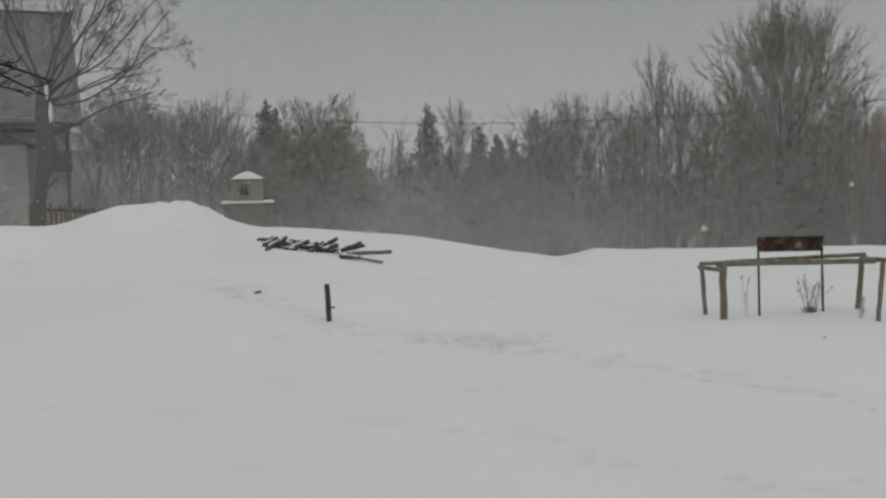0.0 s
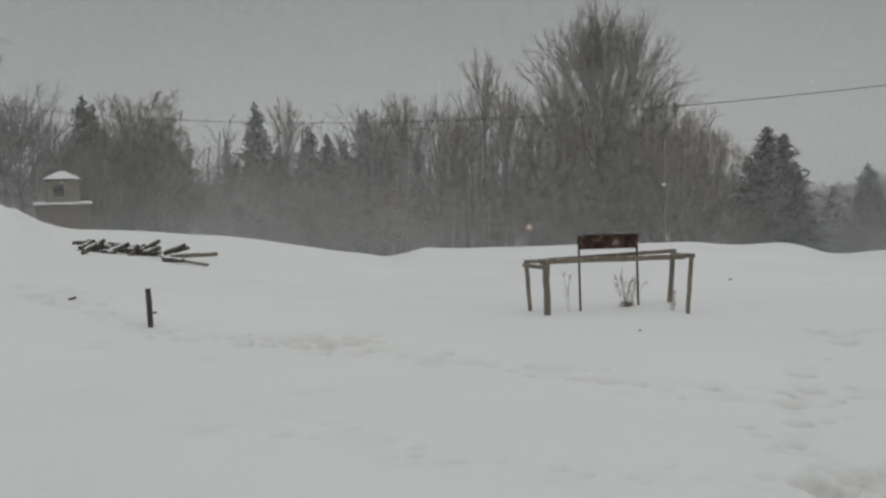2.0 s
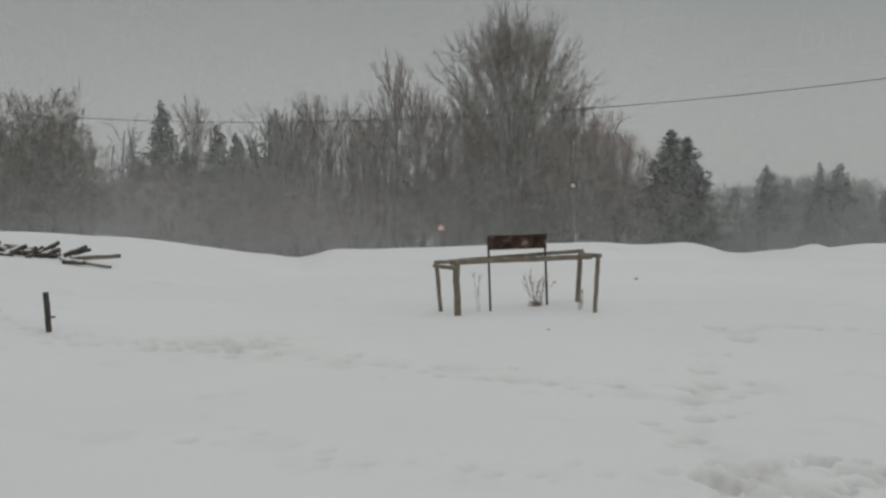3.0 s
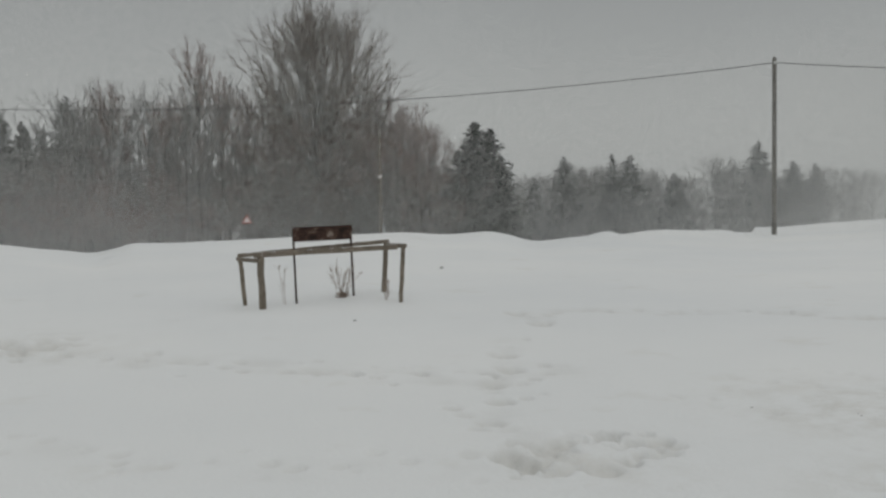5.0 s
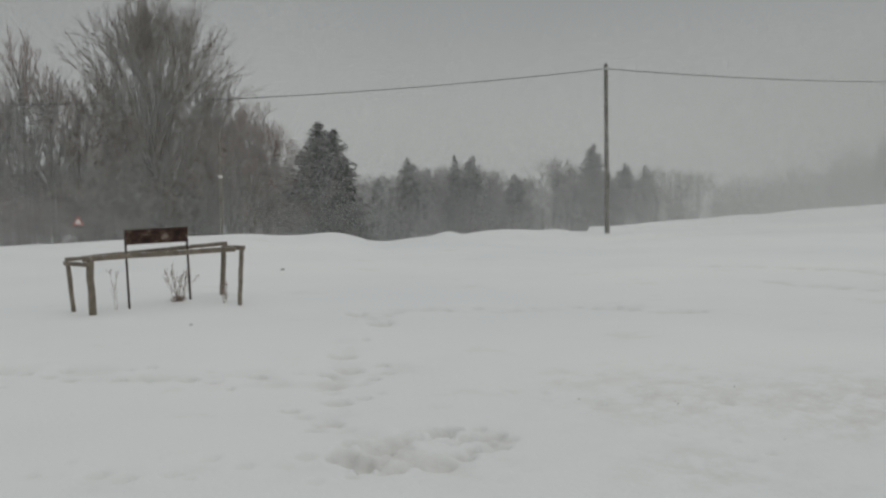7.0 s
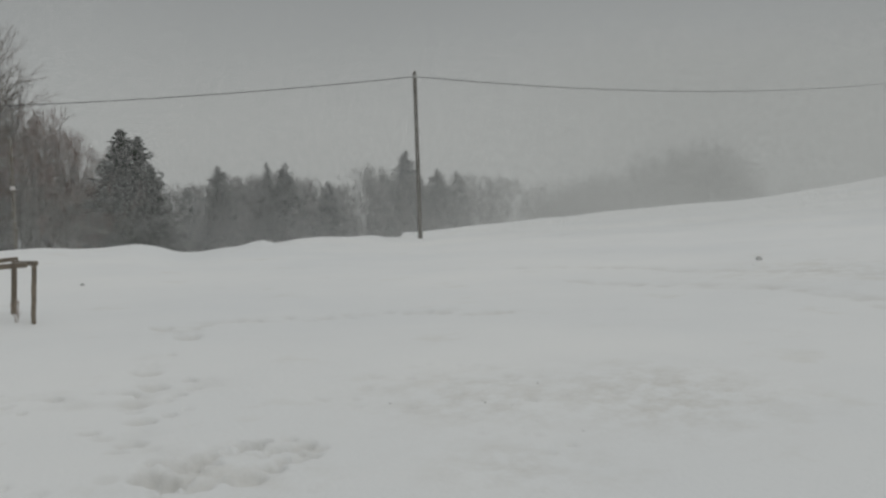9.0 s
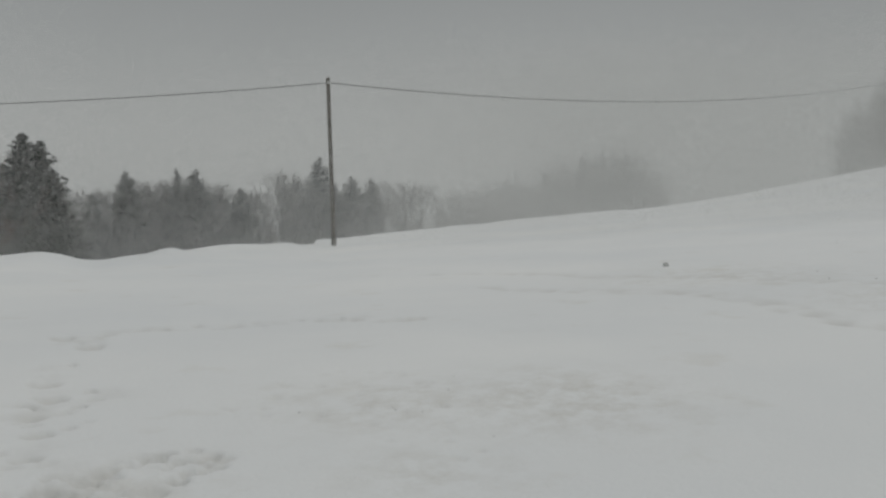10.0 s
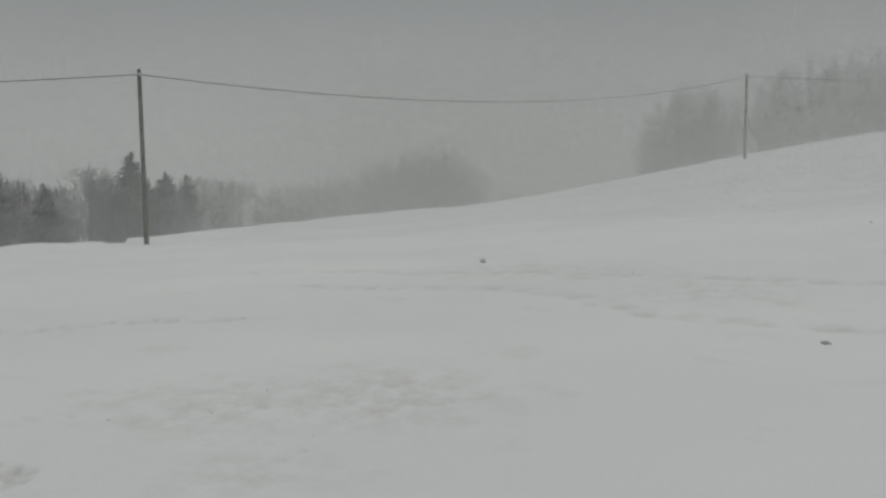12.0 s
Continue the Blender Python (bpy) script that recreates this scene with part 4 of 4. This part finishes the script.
def kiosk():
    x, y = xy(-11.6, 45)
    g = gz(x, y)
    ob = thing("garden_kiosk", pose(x, y, g, 0, 0, 11.6), "small faded kiosk with snow-covered pyramid roof on a brown base", "kiosk")
    z0 = 0.56 - g
    part("base", slab(2.2, 1.9, z0 + 0.15, pose(0, 0, (z0 + 0.15) / 2 - 0.15), 0.02), BROWN_BOARD, ob)
    for k in range(10):
        part("base_board", slab(0.2, 0.03, z0 - 0.05, pose(-0.99 + k * 0.22, -0.965, z0 / 2), 0.005), BROWN_BOARD, ob)
    shelf = part("base_roof", slab(2.45, 2.1, 0.06, pose(0, 0, z0 - 0.12), 0.01), DARK_TRIM, ob)
    bm = slab(2.4, 2.05, 0.12, pose(0, 0, z0 - 0.03), 0.05, 6, 0.03, 2)
    part("snow_cover", bm, SNOW, shelf, "snow lying on the base roof")
    part("booth", slab(1.38, 1.3, 0.95, pose(0, 0, z0 + 0.46), 0.02), YELLOW_BOARD, ob)
    for wx in (-0.14,):
        win = part("window", slab(0.46, 0.06, 0.56, pose(wx, -0.66, z0 + 0.52), 0.01), BROWN_BOARD, ob)
        part("pane", slab(0.36, 0.03, 0.46, pose(wx, -0.69, z0 + 0.52), 0.0), WINDOW_DARK, win)
    for name, mat, w, h, lift in (("roof", BROWN_BOARD, 0.82, 0.36, 0.94), ("roof_snow", SNOW, 0.78, 0.36, 1.02)):
        bm = bmesh.new()
        bmesh.ops.create_cone(bm, cap_ends=True, segments=4, radius1=w * 1.414, radius2=0.2, depth=h * 0.9)
        bmesh.ops.subdivide_edges(bm, edges=bm.edges, cuts=2, use_grid_fill=True)
        bmesh.ops.transform(bm, matrix=pose(0, 0, z0 + lift + h / 2, 0, 0, 45), verts=bm.verts)
        if mat is SNOW:
            for v in bm.verts:
                v.co += noise.noise_vector(v.co * 4) * 0.03
        part(name, bm, mat, ob)
    return ob


kiosk()


def fence():
    ax, ay = xy(-23.5, 27)
    bx, by = xy(-17.2, 30)
    a, b = Vector((ax, ay, gz(ax, ay))), Vector((bx, by, gz(bx, by)))
    ob = thing("picket_fence", Matrix.Translation(a), "old dark picket fence half buried in snow", "fence")
    run_v = b - a
    turn = math.atan2(run_v.y, run_v.x)
    n = 27
    for k in range(n):
        p = run_v * (k / (n - 1))
        h = 0.98 + 0.06 * math.sin(k * 2.1)
        part("picket", slab(0.085, 0.025, h, Matrix.Translation(p + Vector((0, 0, h / 2 - 0.1))) @ Matrix.Rotation(turn, 4, 'Z') @ Matrix.Rotation(0.03 * math.sin(k * 3.7), 4, 'Y'), 0.005), GREY_WOOD, ob)
    for h in (0.3, 0.75):
        part("rail", slab(run_v.length, 0.05, 0.08, Matrix.Translation(run_v / 2 + Vector((0, 0, h))) @ run_v.to_track_quat('X', 'Z').to_matrix().to_4x4() @ Matrix.Translation((0, 0.04, 0)), 0.006), DARK_WOOD, ob)
    return ob


fence()

# ---------------- poles and wire ----------------


def utility_pole(bearing, distance, height, r, label, mat=POLE_WOOD, plate=False, lean=0.0):
    x, y = xy(bearing, distance)
    g = gz(x, y)
    ob = thing("utility_pole", pose(x, y, g, 0, lean, -bearing), label, "utility pole", "poles along the road")
    part("pole", round_bar((0, 0, -0.3), (0, 0, height), r, r * 0.78, 12, 0.08, 2, 12), mat, ob)
    part("cap", round_bar((0, 0, height), (0, 0, height + 0.06), r * 0.8, r * 0.3, 10, 0, 0, 2), mat, ob)
    hook = part("hook", round_bar((-0.02, -r, height - 0.24), (0.02, -r - 0.12, height - 0.19), 0.018, 0.018, 6), STEEL, ob)
    part("insulator", round_bar((0.02, -r - 0.12, height - 0.22), (0.02, -r - 0.12, height - 0.11), 0.05, 0.035, 8), PORCELAIN, hook)
    if plate:
        part("plate", slab(0.3, 0.02, 0.22, pose(0, -r - 0.02, plate), 0.004), SIGN_WHITE, ob, "small white plate")
        part("footing", round_bar((0.2, 0, -0.2), (0.2, 0, 2.4), 0.13, 0.12, 8), FAR_WALL, ob, "grey concrete footing post")
    return ob, ob.matrix_world @ Vector((0, 0, height - 0.16))


_, top_a = utility_pole(46.2, 38.5, 6.65, 0.096, "dark weathered wooden utility pole beside the snowy field", lean=-1.0)
_, top_b = utility_pole(80.85, 80, 6.65, 0.13, "distant haze-paled wooden utility pole on the snowy hill", HAZED_POLE)
_, top_c = utility_pole(-22.0, 71, 8.3 - gz(*xy(-22.0, 71)), 0.12, "wooden utility pole behind the house")
utility_pole(23.2, 70, 9.1, 0.15, "pale brown wooden pole with a white plate before the trees", PALE_POLE, 5.9)
_, top_d = utility_pole(112, 120, 6.7, 0.13, "far wooden utility pole beyond the hill")


def cable(a, b, sag, name="overhead_cable", r=0.016):
    pts = np.array([[*(a.lerp(b, u) - Vector((0, 0, 4 * sag * u * (1 - u))))] for u in np.linspace(0, 1, 48)])[None]
    me = mesh_from(name, *tubes(pts, np.full((1, 48), r), 6))
    me.materials.append(WIRE)
    return tagged(new(name, me), "black overhead cable strung between wooden poles", "cable", "overhead cables")


cable(top_a, top_c, 2.55)
cable(top_a, top_b, 1.48)
cable(top_b, top_d, 1.4)


def road_sign():
    x, y = xy(15.3, 72)
    g = gz(x, y)
    ob = thing("warning_sign", pose(x, y, g, 0, 0, -15), "red-bordered white triangular road warning sign on a post", "road sign")
    z = 1.6 - 72 * math.tan(radians(3.58)) - g
    part("post", round_bar((0, 0.05, -0.2), (0, 0.05, z + 0.6), 0.035, 0.035, 8), STEEL, ob)
    for name, mat, s, yy in (("border", SIGN_RED, 0.46, 0), ("face", SIGN_WHITE, 0.29, -0.012)):
        bm = bmesh.new()
        bmesh.ops.create_cone(bm, cap_ends=True, segments=3, radius1=s, radius2=s, depth=0.02)
        bmesh.ops.bevel(bm, geom=[e for e in bm.edges if abs((e.verts[0].co - e.verts[1].co).z) > 0.01], offset=0.04, segments=3, affect='EDGES')
        bmesh.ops.transform(bm, matrix=pose(0, yy, z + 0.24, 90, 0, 0), verts=bm.verts)
        part(name, bm, mat, ob)
    return ob


road_sign()

# ---------------- the wooden frame, the rusty plate and the dry plants ----------------


def table_frame():
    lb, lf, rb, rf = Vector((3.04, 10.99, 0)), Vector((3.10, 10.51, 0)), Vector((4.77, 10.91, 0)), Vector((4.66, 10.17, 0))
    ob = thing("table_frame", pose(3.9, 10.6, gz(3.9, 10.6)), "weathered wooden table frame without its top, standing in deep snow", "table frame")
    inv = ob.matrix_world.inverted()

    def put(name, bm, label=""):
        bmesh.ops.transform(bm, matrix=inv, verts=bm.verts)
        return part(name, bm, GREY_WOOD, ob, label)

    tops = []
    for k, (p, h, w, tilt) in enumerate(((lb, 0.47, 0.047, (-0.055, 0.0)), (lf, 0.555, 0.066, (-0.01, 0.0)), (rb, 0.555, 0.054, (0.035, 0)), (rf, 0.575, 0.047, (0.045, 0)))):
        foot = Vector((p.x, p.y, gz(p.x, p.y) - 0.12))
        top = Vector((p.x + tilt[0], p.y + tilt[1], h))
        put("leg", slab(w, w * 0.9, (top - foot).length, between(foot, top, 0.3 + 0.2 * k), 0.008, 9, 0.013, k))
        tops.append(top)
    a, b, c, d = tops
    # front rail on its edge, back rail, the two end pieces
    put("front_rail", slab(0.058, 0.035, 1.66, between(b + Vector((-0.14, 0.02, 0.0)), d + Vector((0.0, -0.0, 0.02)), 1.57), 0.006, 8, 0.008, 7))
    put("back_rail", slab(0.045, 0.035, 1.9, between(a + Vector((-0.06, 0.0, 0.045)), c + Vector((0.08, 0, 0.045)), 1.57), 0.006, 8, 0.008, 9))
    put("end_rail", slab(0.045, 0.04, 0.6, between(a + Vector((-0.02, 0.06, 0.0)), b + Vector((-0.02, -0.06, -0.06)), 1.57), 0.006, 4, 0.008, 11))
    put("end_rail", slab(0.05, 0.04, 0.8, between(c + Vector((0.0, 0.02, 0.0)), d + Vector((0.015, -0.03, 0.025)), 1.57), 0.006, 4, 0.008, 13))
    return ob


table_frame()


def rusty_plate():
    p, q = Vector((3.596, 10.80, -0.055)), Vector((4.331, 10.82, -0.045))
    ob = thing("rusty_sign", pose(3.96, 10.81, -0.05), "rust-eaten steel plate on two thin posts standing in snow", "sign")
    inv = ob.matrix_world.inverted()
    for v, h, dx in ((p, 0.825, -0.025), (q, 0.835, -0.03)):
        bm = round_bar((v.x, v.y, gz(v.x, v.y) - 0.1), (v.x + dx, v.y, h), 0.014, 0.014, 8, 0.1, v.x)
        bmesh.ops.transform(bm, matrix=inv, verts=bm.verts)
        part("post", bm, STEEL, ob)
    bm = slab(0.74, 0.018, 0.16, Matrix.Translation((3.938, 10.79, 0.745)) @ Matrix.Rotation(-0.005, 4, 'Y'), 0.004, 10, 0.006, 3)
    bmesh.ops.transform(bm, matrix=inv, verts=bm.verts)
    plate = part("plate", bm, RUST, ob, "rusted plate with flaking paint")
    for x in (3.60, 4.27):
        for z in (0.69, 0.8):
            bm = round_bar((x, 10.785, z), (x, 10.772, z), 0.009, 0.006, 6, 0, 0, 2)
            bmesh.ops.transform(bm, matrix=inv, verts=bm.verts)
            part("bolt", bm, STEEL, plate)
    for k, h in ((0, 0.64), (1, 0.86)):
        bm = slab(0.75, 0.022, 0.014, Matrix.Translation((3.938, 10.795, 0.665 + k * 0.16)), 0.003)
        bmesh.ops.transform(bm, matrix=inv, verts=bm.verts)
        part("edge_strip", bm, STEEL, plate)
    return ob


rusty_plate()


def dry_plant(x, y, height, stems, spread, seed, label, bushy=True):
    rs = np.random.RandomState(seed)
    ob = thing("dry_plant", pose(x, y, gz(x, y) - 0.03), label, "plant", "dry plants under the frame")
    d = unit(np.concatenate([rs.normal(0, spread, (stems, 2)), np.ones((stems, 1))], 1))
    S = run(rs, np.concatenate([rs.normal(0, 0.02, (stems, 2)), np.zeros((stems, 1))], 1), d, height * rs.uniform(0.6, 1.05, stems), np.full(stems, 0.0031), 7, 0.05, 0.07, 0.0025)
    for k in range(stems):
        stem = S[0][k:k + 1], S[1][k:k + 1]
        shoots = sprout(rs, *stem, 5, 0.25, 0.98, 35, 0.35, 4, 0.06, 0.1, 0.7, least=0.0026)
        tips = sprout(rs, *stem, 4, 0.8, 1.0, 50, 0.06, 3, 0.0, 0.2, 1.2, 0, least=0.0045)
        part("stem", mesh_from("stem", *join([tubes(*stem, 5), tubes(*shoots, 3), tubes(*tips, 4)])), DRY_STALK, ob)
    if bushy:
        low = sprout(rs, *S, 5, 0.02, 0.2, 60, 0.16, 3, 0.02, 0.2, 0.8, 0, least=0.005)
        part("withered_leaves", mesh_from("withered_leaves", *tubes(*low, 4)), DRY_STALK, ob, "clump of withered reddish leaves")
    return ob


dry_plant(4.20, 10.86, 0.5, 14, 0.34, 3, "bushy dry brown plant poking through the snow")
dry_plant(3.456, 10.81, 0.47, 2, 0.06, 4, "single thin dry stalk in the snow", False)
dry_plant(4.575, 10.34, 0.36, 5, 0.1, 5, "few dry brown stalks beside a table leg", False)

# ---------------- the post, the firewood heap, bits on the snow ----------------


def stake():
    x, y = -1.222, 9.9
    g = gz(x, y)
    ob = thing("wooden_stake", pose(x, y, g), "dark weathered wooden stake leaning in the snow", "stake")
    part("body", slab(0.058, 0.045, 0.50, between((0.008, 0, -0.12), (-0.022, 0.01, 0.385), 0.2), 0.006, 6, 0.008, 5), DARK_WOOD, ob)
    part("nail", round_bar((0.02, -0.01, 0.135), (0.062, -0.02, 0.14), 0.008, 0.012, 6), STEEL, ob, "rusty nail")
    part("wire_loop", round_bar((-0.036, -0.03, 0.12), (0.04, -0.03, 0.135), 0.005, 0.005, 6), STEEL, ob)
    return ob


stake()


def log(a, b, r, seed, snow=True):
    """A split or round billet from a to b with cut ends and snow along its top."""
    a, b = Vector(a), Vector(b)
    mid = (a + b) / 2
    ob = thing("firewood_log", Matrix.Translation(mid), "snow-capped dark firewood log in a heap", "log", "logs in the firewood heap")
    part("bark", round_bar(a - mid, b - mid, r, r * 0.9, 9, 0.25, seed, 5), DARK_WOOD, ob)
    d = (b - a).normalized()
    for p, s in ((a - mid, -1), (b - mid, 1)):
        part("cut_end", round_bar(p + d * s * 0.0005, p + d * s * 0.005, r * 0.86, r * 0.8, 9, 0.2, seed, 2), CUT_WOOD, ob)
    if snow:
        up = Vector((0, 0, r * 0.75))
        bm = round_bar(a.lerp(b, 0.12) - mid + up, a.lerp(b, 0.9) - mid + up, r * 0.62, r * 0.5, 8, 0.5, seed + 4, 6)
        part("snow_cap", bm, SNOW, ob, "snow lying on the log")
    return ob


rs_logs = np.random.RandomState(23)
for k in range(30):
    u = (k + 0.5) / 30
    x = -2.98 + 1.14 * u + rs_logs.normal(0, 0.03)
    y = 15.75 + rs_logs.uniform(-0.18, 0.25)
    g = gz(x, y)
    layer = -0.01 + 0.12 * rs_logs.uniform(0, 1)
    a = rs_logs.uniform(-0.9, 0.9)
    L = rs_logs.uniform(0.06, 0.13)
    rise = rs_logs.uniform(-0.02, 0.1)
    dx, dy = L * math.cos(a), L * math.sin(a)
    log((x - dx, y - dy, g + layer - rise), (x + dx, y + dy, g + layer + rise), rs_logs.uniform(0.03, 0.054), k, rs_logs.uniform() < 0.85)
# billets that stick out of the heap
g = gz(-1.9, 15.8)
log((-2.0, 15.8, g + 0.12), (-1.78, 15.75, g + 0.24), 0.035, 51, False)
log((-1.72, 15.8, g + 0.03), (-1.38, 15.75, g + 0.16), 0.04, 52, True)
log((-1.65, 15.85, g + 0.03), (-1.33, 15.8, g + 0.11), 0.032, 53, True)
log((-3.1, 15.75, gz(-3.1, 15.75) + 0.1), (-2.78, 15.8, gz(-2.8, 15.75) + 0.13), 0.03, 54, False)


def plank(a, b, w, t, label, seed):
    a, b = Vector(a), Vector(b)
    mid = (a + b) / 2
    ob = thing("plank", Matrix.Translation(mid), label, "plank", "planks beside the firewood heap")
    part("board", slab(w, t, (b - a).length, between(a - mid, b - mid, 1.57), 0.004, 6, 0.008, seed), GREY_WOOD, ob)
    part("snow_strip", slab(w * 0.7, 0.02, (b - a).length * 0.45, between(a - mid + Vector((0, 0, t / 2 + 0.012)), a.lerp(b, 0.5) - mid + Vector((0, 0, t / 2 + 0.012)), 1.57), 0.008, 6, 0.01, seed + 1), SNOW, ob, "snow along the board")
    return ob


plank((-1.6, 15.5, gz(-1.6, 15.5) + 0.05), (-0.88, 15.7, gz(-0.88, 15.7) + 0.17), 0.06, 0.035, "weathered grey plank tipped up out of the snow", 1)
plank((-1.62, 15.25, gz(-1.62, 15.25) + 0.045), (-1.0, 15.3, gz(-1.0, 15.3) + 0.03), 0.04, 0.03, "dark plank half buried in the snow", 2)
log((-1.68, 15.2, gz(-1.68, 15.2) + 0.03), (-1.36, 15.2, gz(-1.36, 15.2) + 0.06), 0.035, 55, True)


def clod(x, y, size, seed, label="dark frozen clod lying on the snow", mat=SOIL):
    bm = bmesh.new()
    bmesh.ops.create_icosphere(bm, subdivisions=2, radius=1)
    for v in bm.verts:
        v.co *= 1 + 0.45 * noise.noise(v.co * 1.7 + Vector((seed * 2.3, 0, 0)))
        v.co = Vector((v.co.x * size, v.co.y * size * 0.6, v.co.z * size * 0.5))
    me = bpy.data.meshes.new("clod")
    bm.to_mesh(me)
    bm.free()
    me.materials.append(mat)
    ob = new("clod", me)
    ob.matrix_world = pose(x, y, gz(x, y) + size * 0.2, 0, 0, seed * 37)
    return tagged(ob, label, "clod", "clods on the snow")


clod(15.3, 6.73, 0.085, 1)
clod(9.33, 0.63, 0.045, 2)
clod(3.64, 9.05, 0.022, 3)
g = gz(-2.8, 15.1)
log((-2.85, 15.1, g + 0.02), (-2.76, 15.12, g + 0.05), 0.03, 56, False)
log((-1.84, 15.45, g + 0.06), (-1.66, 15.25, gz(-1.66, 15.25) + 0.005), 0.011, 57, False)
clod(7.31, 14.34, 0.05, 6)
log((-2.26, 11.19, gz(-2.26, 11.19) + 0.01), (-2.19, 11.22, gz(-2.19, 11.22) + 0.03), 0.016, 60, True)
rs_clods = np.random.RandomState(3)
for k in range(7):
    clod(rs_clods.normal(5.15, 0.45), rs_clods.normal(4.0, 0.55), rs_clods.uniform(0.005, 0.011), 10 + k)
for k in range(12):
    clod(rs_clods.normal(14.0, 0.6), rs_clods.normal(5.2, 1.2), rs_clods.uniform(0.006, 0.014), 40 + k)


def falling_snow():
    """Loose flakes in the air, drifting and drawn out by the wind."""
    rs = np.random.RandomState(5)
    n = 300
    b = np.radians(np.where(rs.uniform(size=n) < 0.8, rs.uniform(-28, 36, n), rs.uniform(36, 92, n)))
    d = rs.uniform(12, 26, n)
    e = np.radians(rs.uniform(-4.5, 5, n))
    c = np.stack([d * np.sin(b), d * np.cos(b), 1.6 + d * np.tan(e)], -1)
    way = unit(np.stack([rs.normal(0.4, 0.4, n), rs.normal(0.2, 0.4, n), rs.normal(0.5, 0.5, n)], -1))
    half = rs.uniform(0.01, 0.034, n)[:, None]
    P = np.stack([c - way * half, c, c + way * half], 1)
    r = rs.uniform(0.0045, 0.012, n)
    me = mesh_from("falling_snow", *tubes(P, np.stack([r * 0.3, r, r * 0.3], 1), 5))
    me.materials.append(FLAKE)
    return tagged(new("falling_snow", me), "loose white snowflakes blowing in the air", "snowflakes", kind="stuff")


falling_snow()


def drifting_snow():
    """Fine threads of snow whirled about by the wind, thickest low over the ground and towards the valley."""
    rs = np.random.RandomState(9)
    bearings, lows, tops = [-35, 0, 26, 34, 45, 66, 80, 100], [-2.5, -4.5, -4.8, -5, -5, -2.5, 1.0, 3.0], [13, 13, 13, 8, 7, 7, 9, 10]

    def near_road(b, e):
        low, top = np.interp(b, bearings, lows), np.interp(b, bearings, tops)
        return (np.interp(b, [-12, -4, 6, 14], [0.14, 0.17, 0.17, 0.14]) + np.interp(b, [-35, -12, 5, 16, 44, 52], [0.25, 0.3, 0.34, 0.14, 0.15, 0.42]) * np.exp(-np.maximum(e - low, 0) / 2.0)) * smooth((top - e) / 4)

    def in_valley(b, e):
        low = np.interp(b, bearings, lows)
        return (np.interp(b, [24, 30, 40, 46, 52, 60, 68, 75], [0, 0.03, 0.1, 0.2, 0.42, 1.05, 1.0, 0.75]) + 0.2 * np.exp(-np.maximum(e - low, 0) / 1.2) * smooth((b - 26) / 10)) * smooth((8 - e) / 3)

    # near, far, bearings, elevations, length and width of a thread, density
    swathes = ((26, 60, (-36, 104), (-6, 13), 5.0, 0.0006, near_road), (88, 117, (24, 104), (-6, 8), 8.0, 0.0014, in_valley))
    pieces = []
    for near, far, (b0, b1), (e0, e1), long, wide, dense in swathes:
        solid = radians(b1 - b0) * radians(e1 - e0)
        area = long * wide * 0.5 / ((near + far) / 2) ** 2
        n = int(solid / area)
        b, e, d = rs.uniform(b0, b1, n), rs.uniform(e0, e1, n), rs.uniform(near, far, n)
        kept = rs.uniform(0, 1, n) < dense(b, e)
        b, e, d = np.radians(b[kept]), np.radians(e[kept]), d[kept]
        n = len(b)
        c = np.stack([d * np.sin(b), d * np.cos(b), 1.6 + d * np.tan(e)], -1)
        way = unit(rs.normal(size=(n, 3)))
        flat = unit(np.cross(way, rs.normal(size=(n, 3))))
        half, side = way * (long / 2 * rs.uniform(0.7, 1.3, (n, 1))), flat * wide / 2
        verts = np.stack([c - half - side, c + half - side, c + half + side, c - half + side], 1).reshape(-1, 3)
        pieces.append((verts, np.arange(4 * n).reshape(n, 4)))
    me = mesh_from("drifting_snow", *join(pieces))
    me.materials.append(FLAKE)
    return tagged(new("drifting_snow", me), "thin white haze of wind-blown drifting snow", "drifting snow", kind="stuff")


drifting_snow()
